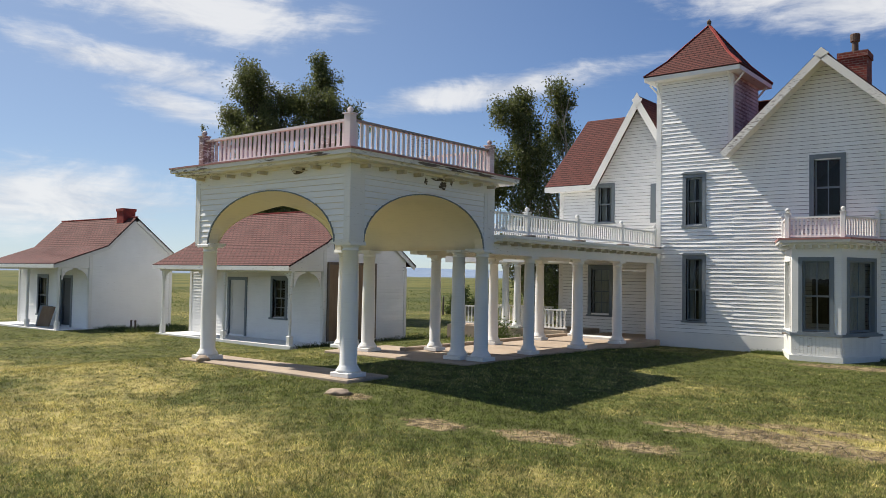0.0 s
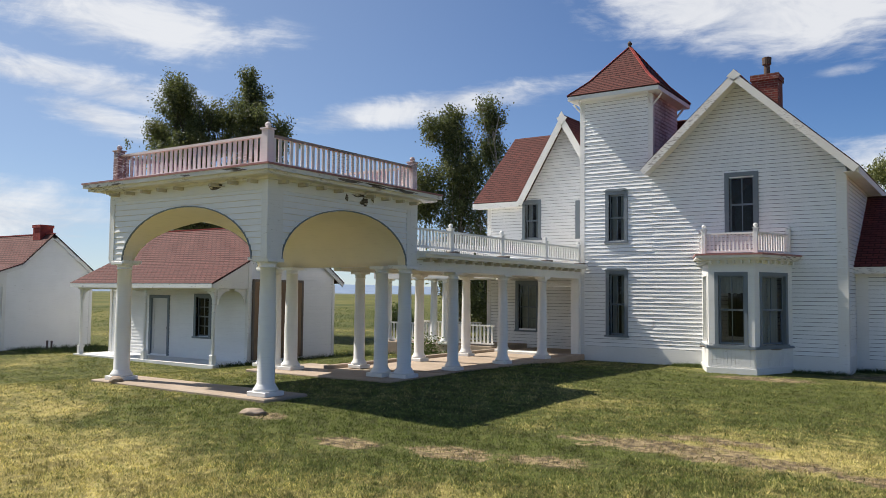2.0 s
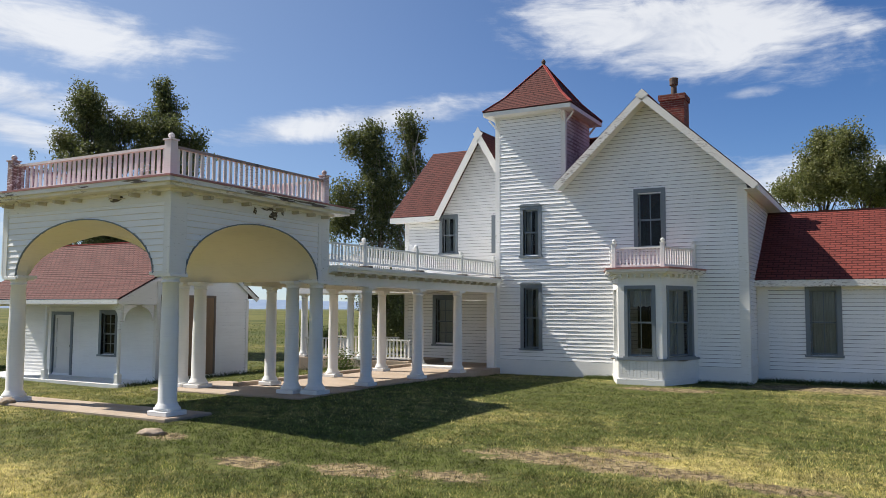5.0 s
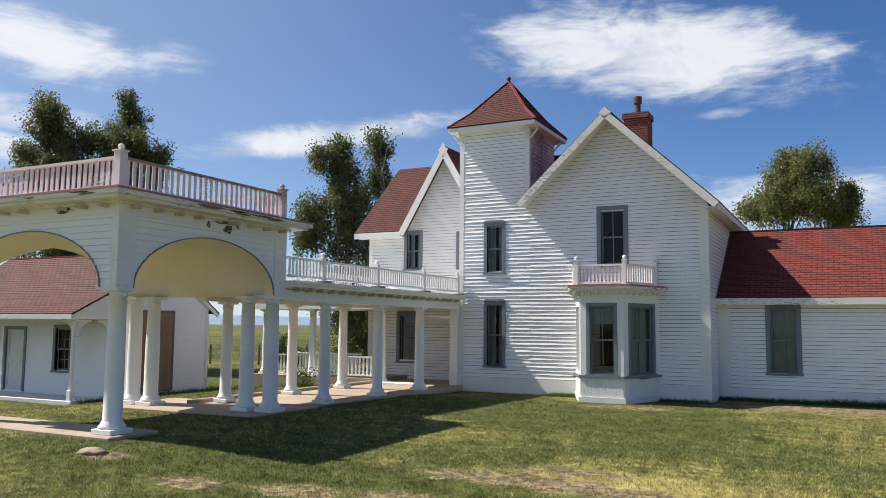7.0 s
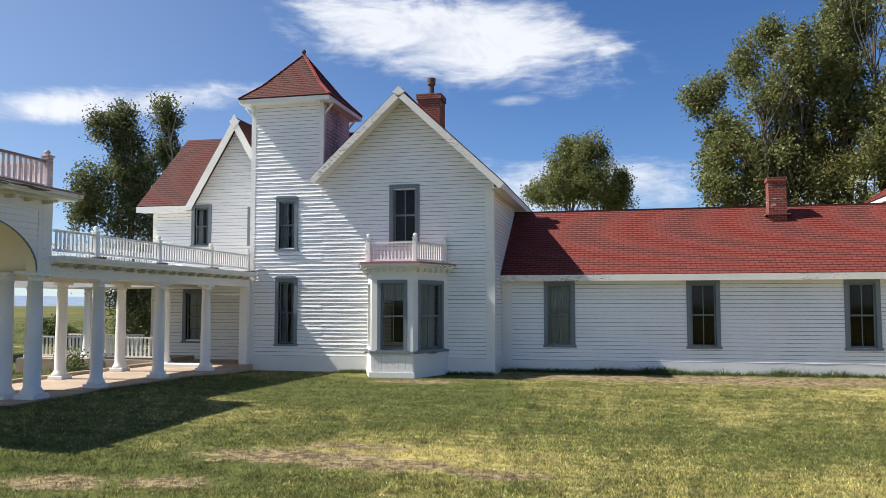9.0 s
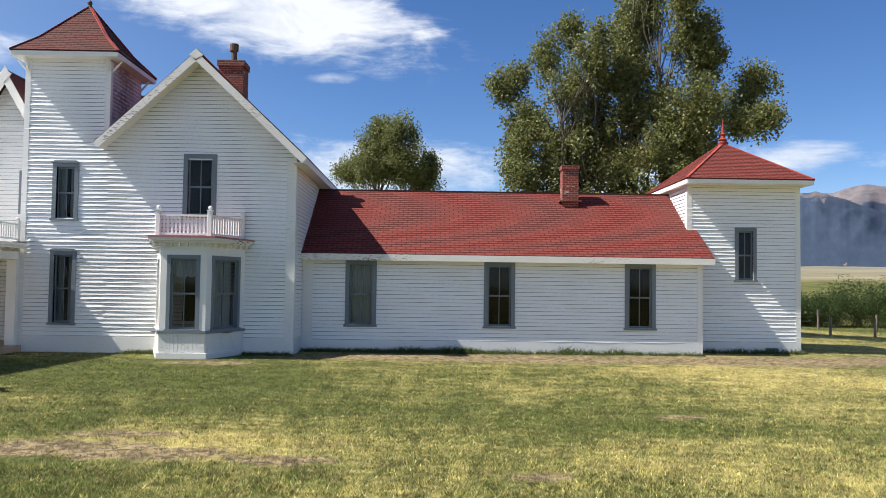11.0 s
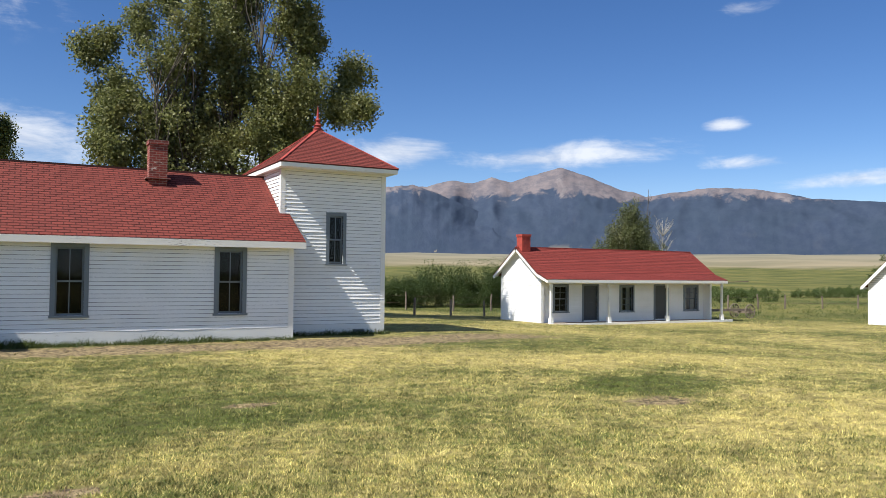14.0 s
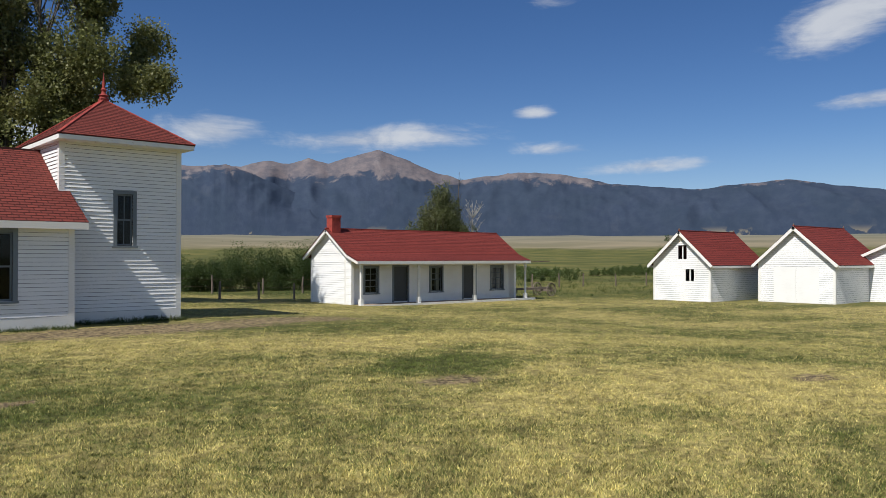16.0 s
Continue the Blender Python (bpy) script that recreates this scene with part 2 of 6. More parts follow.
LEAF = material("cottonwood_leaves", leaf_build((0.085, 0.100, 0.038), (0.275, 0.280, 0.108), (0.245, 0.215, 0.085)))
DARKLEAF = material("dark_cottonwood_leaves", leaf_build((0.048, 0.062, 0.026), (0.185, 0.200, 0.082), (0.155, 0.142, 0.060)))
BUSHLEAF = material("willow_leaves", leaf_build((0.055, 0.085, 0.024), (0.105, 0.145, 0.040), (0.125, 0.140, 0.048)))
WEEDBUSH = material("dark_willow_leaves", leaf_build((0.030, 0.052, 0.016), (0.070, 0.110, 0.030), (0.080, 0.100, 0.034)))
WEED = material("dark_weeds", leaf_build((0.04, 0.065, 0.02), (0.08, 0.11, 0.035), (0.10, 0.10, 0.04)))


# stretches of greener and of drier lawn: x, y, half sizes, how dry
DRIFTS = [(12.2, 13.0, 2.0, 1.1, -0.32), (6.2, 13.6, 4.0, 1.6, -0.17), (9.6, 16.0, 2.4, 1.3, -0.11), (15.0, 16.6, 4.5, 1.5, 0.30), (15.2, 7.8, 3.0, 2.4, 0.30), (10.9, 9.4, 1.7, 1.0, 0.16),
          (8.2, 6.8, 3.4, 1.8, 0.18), (6.2, 9.0, 2.4, 1.2, 0.14), (-10.2, 5.6, 4.0, 1.6, 0.24), (-16.5, 7.8, 4.0, 1.3, 0.34), (-11.5, 9.2, 3.2, 1.2, -0.13), (-7.2, 9.9, 3.0, 1.2, -0.17), (-6.7, 19.0, 5.0, 3.4, -0.20), (0.2, 16.8, 5.0, 3.4, -0.08),
          (-2.0, 11.4, 2.4, 0.9, 0.24), (4.6, 10.6, 2.4, 1.4, 0.14), (-5.0, 6.6, 2.6, 1.0, 0.10)]


def dry_factor(k, p):
    """How dry the lawn is at a place: broad drifts, then streaks and tufts."""
    flat2 = k.scaled(p, (1.0, 1.0, 0.0))
    big = k.noise(flat2, 0.16, 4, 0.55, 0.4)
    mid = k.noise(flat2, 0.9, 5, 0.6)
    small = k.noise(flat2, 3.5, 4, 0.6)
    s = k.make("ShaderNodeSeparateXYZ", Vector=p)
    total = k.math("ADD", k.math("MULTIPLY", k.step(big, 0.16, 0.84), 0.50), k.math("MULTIPLY", mid, 0.56))
    total = k.math("ADD", total, k.math("MULTIPLY", small, 0.70))
    for x, y, rx, ry, dry in DRIFTS:
        u = k.math("DIVIDE", k.math("SUBTRACT", s.outputs[0], x), rx)
        v = k.math("DIVIDE", k.math("SUBTRACT", s.outputs[1], y), ry)
        d = k.step(k.math("ADD", k.math("MULTIPLY", u, u), k.math("MULTIPLY", v, v)), 1.7, 0.0)
        total = k.math("ADD", total, k.math("MULTIPLY", d, dry))
    east = k.math("MULTIPLY", k.step(s.outputs[0], -6.0, 9.0), 0.19)
    return k.math("ADD", total, k.math("SUBTRACT", east, 0.10))


def tuft_tone(k, p):
    """Light and dark of the sward: tufts a hand wide and thinner spots."""
    flat2 = k.scaled(p, (1.0, 1.0, 0.0))
    n = k.math("ADD", k.math("MULTIPLY", k.noise(flat2, 9.0, 3, 0.7), 0.6), k.math("MULTIPLY", k.noise(flat2, 1.7, 4, 0.6), 0.4))
    return k.step(n, 0.36, 0.64, 0.54, 1.48)


def soil_factor(k, p):
    """Bare earth: a few worn patches of the yard and the strip below the wing."""
    flat2 = k.scaled(p, (1.0, 1.0, 0.0))
    ragged = k.math("ADD", k.math("MULTIPLY", k.noise(flat2, 2.6, 8, 0.75), 1.7), k.math("SUBTRACT", k.math("MULTIPLY", k.noise(flat2, 9.0, 4), 0.40), 0.40))
    total = None
    for x, y, rx, ry in SOIL:
        s = k.make("ShaderNodeSeparateXYZ", Vector=p)
        u = k.math("DIVIDE", k.math("SUBTRACT", s.outputs[0], x), rx)
        v = k.math("DIVIDE", k.math("SUBTRACT", s.outputs[1], y), ry)
        d = k.step(k.math("SQRT", k.math("ADD", k.math("MULTIPLY", u, u), k.math("MULTIPLY", v, v))), 1.3, 0.2)
        total = d if total is None else k.math("MAXIMUM", total, d)
    return k.step(k.math("ADD", k.math("MULTIPLY", total, 0.66), ragged), 1.01, 1.16)


# x, y, half sizes
SOIL = [(-9.5, 9.35, 0.6, 0.4), (-7.2, 8.8, 0.8, 0.45), (-5.7, 9.1, 1.0, 0.55), (-3.6, 11.1, 2.0, 0.75), (-2.3, 10.8, 1.6, 0.6), (-0.7, 10.5, 0.9, 0.4), (-4.4, 9.35, 0.8, 0.45), (2.2, 9.7, 0.6, 0.3), (-3.0, 12.0, 1.3, 0.4),
        (4.0, 23.8, 9.0, 1.9), (10.5, 23.9, 7.0, 2.3), (0.0, 23.9, 5.0, 1.4), (15.5, 24.6, 4.0, 1.8), (-4.6, 21.6, 2.0, 0.7), (11.05, 11.6, 0.95, 0.55), (5.0, 14.0, 0.6, 0.35), (16.0, 8.0, 0.8, 0.5)]


def ground_build(k):
    p = place(k)
    s = k.make("ShaderNodeSeparateXYZ", Vector=p)
    r = k.math("SQRT", k.math("ADD", k.math("MULTIPLY", s.outputs[0], s.outputs[0]), k.math("MULTIPLY", s.outputs[1], s.outputs[1])))
    dry = dry_factor(k, p)
    blade = k.noise(k.scaled(p, (1.0, 1.0, 0.0)), 26, 4, 0.7)
    lawn = k.mix(k.step(dry, 0.70, 1.18), (0.082, 0.090, 0.025), (0.36, 0.295, 0.112))
    lawn = k.mix(k.math("MULTIPLY", k.step(blade, 0.42, 0.7), 0.55), lawn, (0.056, 0.068, 0.021))
    tone = tuft_tone(k, p)
    lawn = k.scaled(lawn, k.make("ShaderNodeCombineXYZ", X=tone, Y=tone, Z=tone).outputs[0])
    earth = k.mix(k.step(k.noise(p, 8, 6, 0.75), 0.42, 0.60), (0.075, 0.056, 0.036), (0.33, 0.255, 0.140))
    lawn = k.mix(soil_factor(k, p), lawn, earth)
    # rough meadow past the yard, then pale grassland
    patch = k.noise(k.scaled(p, (1.0, 1.0, 0.0)), 0.035, 5, 0.6)
    tuft = k.noise(k.scaled(p, (1.0, 1.0, 0.0)), 0.5, 6, 0.7)
    meadow = k.mix(k.step(patch, 0.38, 0.62), (0.068, 0.080, 0.022), (0.160, 0.148, 0.044))
    meadow = k.mix(k.math("MULTIPLY", k.step(tuft, 0.48, 0.68), 0.55), meadow, (0.050, 0.062, 0.020))
    wide = k.noise(k.scaled(p, (1.0, 1.0, 0.0)), 0.0035, 5, 0.6)
    tan = k.mix(k.step(wide, 0.40, 0.62), (0.285, 0.235, 0.148), (0.195, 0.170, 0.100))
    east = k.step(k.math("ADD", s.outputs[0], k.math("MULTIPLY", s.outputs[1], 0.3)), -60.0, 160.0)
    far = k.mix(k.math("MULTIPLY", k.step(k.math("ADD", r, k.math("MULTIPLY", patch, 200.0)), 1050.0, 1350.0), east), meadow, tan)
    # haze mixed into the ground colour, growing with distance
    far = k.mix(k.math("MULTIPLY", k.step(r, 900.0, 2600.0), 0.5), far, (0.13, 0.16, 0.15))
    col = k.mix(k.step(k.math("ADD", r, k.math("MULTIPLY", patch, 10.0)), 52.0, 62.0), lawn, far)
    return principled(k, col, 0.95, k.bump(blade, 0.6, 0.03), spec=0.15)


GROUND = material("dry_lawn_and_meadow", ground_build)


def grass_build(k):
    p = place(k)
    r = k.make("ShaderNodeNewGeometry").outputs["Random Per Island"]
    dry = k.math("ADD", dry_factor(k, p), k.math("MULTIPLY", k.math("SUBTRACT", r, 0.5), 0.60))
    col = k.mix(k.step(dry, 0.70, 1.18), (0.134, 0.166, 0.042), (0.585, 0.512, 0.195))
    col = k.mix(k.math("FRACT", k.math("MULTIPLY", r, 37.0)), k.scaled(col, (0.48, 0.49, 0.48)), k.scaled(col, (1.44, 1.42, 1.44)))
    tone = tuft_tone(k, p)
    col = k.scaled(col, k.make("ShaderNodeCombineXYZ", X=tone, Y=tone, Z=tone).outputs[0])
    col = k.mix(k.math("MULTIPLY", soil_factor(k, p), k.step(r, 0.1, 0.5)), col, (0.40, 0.305, 0.165))
    body = k.make("ShaderNodeBsdfPrincipled", Base_Color=col, Roughness=0.6)
    body.inputs["Specular IOR Level"].default_value = 0.2
    thin = k.make("ShaderNodeBsdfTranslucent", Color=col)
    both = k.make("ShaderNodeMixShader", Fac=0.3)
    k.l.new(body.outputs[0], both.inputs[1])
    k.l.new(thin.outputs[0], both.inputs[2])
    return both.outputs[0]


GRASS = material("lawn_blades", grass_build)


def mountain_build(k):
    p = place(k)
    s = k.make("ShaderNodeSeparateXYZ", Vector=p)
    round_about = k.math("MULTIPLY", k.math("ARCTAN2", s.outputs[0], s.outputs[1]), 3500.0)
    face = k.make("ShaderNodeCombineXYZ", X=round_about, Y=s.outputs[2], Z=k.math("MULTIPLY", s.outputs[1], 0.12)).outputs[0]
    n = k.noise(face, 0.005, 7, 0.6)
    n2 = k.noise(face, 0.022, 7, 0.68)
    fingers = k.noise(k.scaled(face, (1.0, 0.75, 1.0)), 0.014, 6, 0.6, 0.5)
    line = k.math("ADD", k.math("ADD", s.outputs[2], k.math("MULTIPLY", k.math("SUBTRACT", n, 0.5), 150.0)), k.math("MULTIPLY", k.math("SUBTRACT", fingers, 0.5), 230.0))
    # distance haze is put into the forest colours as blue
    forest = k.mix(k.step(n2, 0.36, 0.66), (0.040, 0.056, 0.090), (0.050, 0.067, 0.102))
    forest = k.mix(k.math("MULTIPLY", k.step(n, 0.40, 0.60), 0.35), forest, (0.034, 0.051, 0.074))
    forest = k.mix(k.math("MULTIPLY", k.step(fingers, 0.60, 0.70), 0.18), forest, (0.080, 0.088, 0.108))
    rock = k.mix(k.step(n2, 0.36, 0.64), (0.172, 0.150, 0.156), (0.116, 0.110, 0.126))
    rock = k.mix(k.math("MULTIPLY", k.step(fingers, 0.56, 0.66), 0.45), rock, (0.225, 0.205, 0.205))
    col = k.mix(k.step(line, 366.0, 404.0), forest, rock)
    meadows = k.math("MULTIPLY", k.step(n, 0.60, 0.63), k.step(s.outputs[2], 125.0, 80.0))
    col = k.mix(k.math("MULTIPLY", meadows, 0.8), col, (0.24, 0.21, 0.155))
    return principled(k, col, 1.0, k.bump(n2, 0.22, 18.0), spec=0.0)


MOUNTAIN = material("hazed_mountain_slopes", mountain_build)


# the even blue carries the haze over these hills
HAZEHILL = material("haze_blue_hills", plain_build((0.20, 0.265, 0.37), (0.24, 0.30, 0.39), 0.004, 1.0, 0.0, spec=0.0))


# ---- building helpers ----
def part(name, bm, mat, parent=None, label="", smooth=False):
    mesh = bpy.data.meshes.new(name)
    bm.to_mesh(mesh)
    bm.free()
    return part_mesh(name, mesh, mat, parent, label, smooth)


def part_mesh(name, mesh, mat, parent=None, label="", smooth=False):
    if mat is not None and not mesh.materials:
        mesh.materials.append(mat)
    if smooth:
        mesh.polygons.foreach_set("use_smooth", [True] * len(mesh.polygons))
    ob = new(name, mesh)
    if parent is not None:
        ob.parent = parent
        ob.matrix_parent_inverse = base_of(parent).inverted()
    if label:
        tagged(ob, label)
    return ob


BASES = {}


def base_of(ob):
    return BASES.get(ob.name, Matrix())


def thing(name, at, label, category, group="", kind=""):
    ob = new(name)
    ob.location, ob.empty_display_size = at, 0.3
    BASES[ob.name] = Matrix.Translation(at)
    return tagged(ob, label, category, group, kind)


def box(bm, x0, x1, y0, y1, z0, z1, m=None, bevel=0.0):
    made = bmesh.ops.create_cube(bm, size=1.0, matrix=Matrix.Translation(((x0 + x1) / 2, (y0 + y1) / 2, (z0 + z1) / 2)) @ Matrix.Diagonal((abs(x1 - x0), abs(y1 - y0), abs(z1 - z0), 1)))
    if bevel:
        edges = list({e for v in made["verts"] for e in v.link_edges})
        bmesh.ops.bevel(bm, geom=edges, offset=bevel, segments=1, affect="EDGES")
    if m is not None:
        verts = made["verts"] if not bevel else None
        if verts:
            bmesh.ops.transform(bm, matrix=m, verts=verts)
    return bm


def boxes(rows, m=None):
    bm = bmesh.new()
    for r in rows:
        box(bm, *r, m=m)
    return bm


def beam(bm, a, b, wide, tall, up=(0, 0, 1)):
    """A straight timber from a to b; its top edge's middle runs from a to b."""
    a, b, up = Vector(a), Vector(b), Vector(up)
    d = (b - a).normalized()
    s = d.cross(up).normalized() * wide / 2
    n = s.cross(d).normalized() * tall
    vs = [bm.verts.new(p) for p in (a - s, a + s, a + s - n, a - s - n, b - s, b + s, b + s - n, b - s - n)]
    for f in ((0, 1, 2, 3), (7, 6, 5, 4), (0, 4, 5, 1), (1, 5, 6, 2), (2, 6, 7, 3), (3, 7, 4, 0)):
        bm.faces.new([vs[i] for i in f])


def prism(bm, outline, depth, m=None):
    """A flat outline (u, z) pushed depth back along local y."""
    m = m or Matrix()
    f = [bm.verts.new(m @ Vector((u, 0, z))) for u, z in outline]
    b = [bm.verts.new(m @ Vector((u, depth, z))) for u, z in outline]
    bm.faces.new(f)
    bm.faces.new(b[::-1])
    for i in range(len(f)):
        j = (i + 1) % len(f)
        bm.faces.new((f[j], f[i], b[i], b[j]))


def lathe(bm, profile, at=(0, 0, 0), steps=20):
    """A turned shape from (radius, height) pairs."""
    rings = []
    for r, z in profile:
        rings.append([bm.verts.new((at[0] + r * math.cos(a), at[1] + r * math.sin(a), at[2] + z)) for a in (2 * math.pi * i / steps for i in range(steps))])
    for lo, hi in zip(rings, rings[1:]):
        for i in range(steps):
            j = (i + 1) % steps
            bm.faces.new((lo[i], lo[j], hi[j], hi[i]))
    bm.faces.new(rings[0][::-1])
    bm.faces.new(rings[-1])


def top_at(profile, u):
    for (u0, z0), (u1, z1) in zip(profile, profile[1:]):
        if u0 <= u <= u1 + 1e-9:
            return z0 + (z1 - z0) * (u - u0) / max(u1 - u0, 1e-9)
    return -1e9


def span_at(profile, z):
    """Least and greatest u at which the profile stands above z."""
    us = []
    for (u0, z0), (u1, z1) in zip(profile, profile[1:]):
        if z0 >= z:
            us.append(u0)
        if z1 >= z:
            us.append(u1)
        if (z0 - z) * (z1 - z) < 0:
            us.append(u0 + (u1 - u0) * (z - z0) / (z1 - z0))
    return (min(us), max(us)) if us else None


def wall_mesh(profile, z0, holes, thick, m):
    """A wall under a top profile with square openings; its face lies at local y = 0."""
    cuts = sorted({u for u, _ in profile} | {u for h in holes for u in h[:2]})
    bm = bmesh.new()
    for a, b in zip(cuts, cuts[1:]):
        if b - a < 1e-6:
            continue
        mid = (a + b) / 2
        blocks = sorted((h[2], h[3]) for h in holes if h[0] < mid < h[1])
        lo = z0
        for h0, h1 in blocks:
            if h0 > lo:
                prism(bm, [(a, lo), (b, lo), (b, h0), (a, h0)], thick, m)
            lo = h1
        prism(bm, [(a, lo), (b, lo), (b, top_at(profile, b)), (a, top_at(profile, a))], thick, m)
    bmesh.ops.remove_doubles(bm, verts=bm.verts, dist=1e-4)
    bmesh.ops.recalc_face_normals(bm, faces=bm.faces)
    return bm


def board_rows(profile, z0, holes, step, arch=None):
    """The pieces of clapboard (ul0, ur0, ul1, ur1, za, zb) that cover a wall."""
    out = []
    top = max(z for _, z in profile)
    z = z0
    while z < top - 0.02:
        z1 = min(z + step, top)
        lo, hi = span_at(profile, z + 0.004), span_at(profile, z1 - 0.004)
        if lo is None:
            break
        if hi is None:
            hi = ((lo[0] + lo[1]) / 2,) * 2
        gaps = [(h[0], h[1], h[0], h[1]) for h in holes if h[2] < z1 - step * 0.4 and h[3] > z + step * 0.4]
        if arch:
            c, a, zs, rise = arch
            g0 = a * math.sqrt(max(0.0, 1 - max(0.0, (z - zs) / rise) ** 2)) if z < zs + rise else 0
            g1 = a * math.sqrt(max(0.0, 1 - max(0.0, (z1 - zs) / rise) ** 2)) if z1 < zs + rise else 0
            if g0 > 0:
                gaps.append((c - g0, c + g0, c - g1, c + g1))
        cur0, cur1 = lo[0], hi[0]
        for g in sorted(gaps):
            if g[0] - cur0 > 0.02 or g[2] - cur1 > 0.02:
                out.append((cur0, max(g[0], cur0), cur1, max(g[2], cur1), z, z1))
            cur0, cur1 = max(cur0, g[1]), max(cur1, g[3])
        if lo[1] - cur0 > 0.02:
            out.append((cur0, lo[1], cur1, max(hi[1], cur1), z, z1))
        z = z1
    return out


def board(bm, row, m, rng, proud=0.028):
    """One lapped board, its lower edge proud and slightly wavy along its length."""
    a0, b0, a1, b1, z, z1 = row
    # slit bares the carcass; where near-black, it draws the shade under the lap
    z += 0.009
    n = max(1, int((b0 - a0) / 0.55))
    wave = proud * 0.22
    base, last = proud + rng.uniform(-0.003, 0.003), None
    for i in range(n + 1):
        f = i / n
        d = -base - rng.uniform(-wave, wave)
        lo, hi, dz = a0 + (b0 - a0) * f, a1 + (b1 - a1) * f, rng.uniform(-0.003, 0.003)
        ring = [bm.verts.new(m @ Vector(p)) for p in ((lo, 0.0, z), (lo, d, z + dz), (hi, -0.004, z1), (hi, 0.0, z1))]
        if last:
            bm.faces.new((last[0], ring[0], ring[1], last[1]))
            bm.faces.new((last[1], ring[1], ring[2], last[2]))
        if i in (0, n):
            bm.faces.new(ring if i else ring[::-1])
        last = ring


def clad(parent, m, profile, z0, holes=(), step=0.115, thick=0.16, mat=None, skirt=0.0, seed=1, name="wall", inner=True):
    """A wall of clapboards: a thick carcass and a coat of lapped boards."""
    rng = random.Random(seed)
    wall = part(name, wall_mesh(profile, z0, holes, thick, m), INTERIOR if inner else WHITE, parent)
    bm = bmesh.new()
    lap = 0.028 if parent == house else 0.020
    for row in board_rows(profile, z0 + skirt, holes, step):
        board(bm, row, m, rng, lap)
    part("siding", bm, mat or WHITE, wall, "white lapped clapboards")
    if skirt:
        lo, hi = span_at(profile, z0 + 0.01)
        bm = bmesh.new()
        box(bm, lo, hi, -0.028, 0.0, z0 - 0.25, z0 + skirt, m=m)
        part("skirt_board", bm, TRIM, wall)
    return wall


def corner_board(parent, x, y, z0, z1, sx, sy, wide=0.13):
    """Two planks round an outer corner; sx, sy point outwards."""
    bm = bmesh.new()
    for r in ((x - sx * wide, x + sx * 0.03, y, y + sy * 0.03), (x, x + sx * 0.03, y - sy * wide, y)):
        box(bm, min(r[:2]), max(r[:2]), min(r[2:]), max(r[2:]), z0, z1)
    return part("corner_board", bm, TRIM, parent)


def roof_plane(parent, p0, p1, p2, p3, mat, step=0.14, thick=0.05, name="roof", label=""):
    """Lapped courses from the eave p0-p1 to the ridge p3-p2 on a thin deck."""
    p0, p1, p2, p3 = map(Vector, (p0, p1, p2, p3))
    n = (p1 - p0).cross(p3 - p0).normalized()
    length = ((p3 - p0).length + (p2 - p1).length) / 2
    along = (p1 - p0).normalized()
    rows = max(1, round(length / step))
    bm = bmesh.new()
    uvl = bm.loops.layers.uv.new("UVMap")
    base = [p0, p1, p2, p3]
    hi = [bm.verts.new(v) for v in base]
    lo = [bm.verts.new(v - n * thick) for v in base]
    bm.faces.new(lo[::-1])
    for i in range(4):
        j = (i + 1) % 4
        bm.faces.new((hi[i], lo[i], lo[j], hi[j]))
    last = (hi[0], hi[1])
    for i in range(rows):
        a, b = i / rows, (i + 1) / rows
        q = [p0.lerp(p3, a) + n * 0.009, p1.lerp(p2, a) + n * 0.009, p1.lerp(p2, b) + n * 0.003, p0.lerp(p3, b) + n * 0.003]
        vs = [bm.verts.new(v) for v in q]
        f = bm.faces.new(vs)
        for loop, v, h in zip(f.loops, q, (a, a, b, b)):
            loop[uvl].uv = ((v - p0).dot(along), (h * rows) * 0.14)
        f = bm.faces.new((last[0], last[1], vs[1], vs[0]))
        for loop, v in zip(f.loops, (q[0], q[1], q[1], q[0])):
            loop[uvl].uv = ((v - p0).dot(along), i * 0.14)
        last = (vs[3], vs[2])
    return part(name, bm, mat, parent, label)


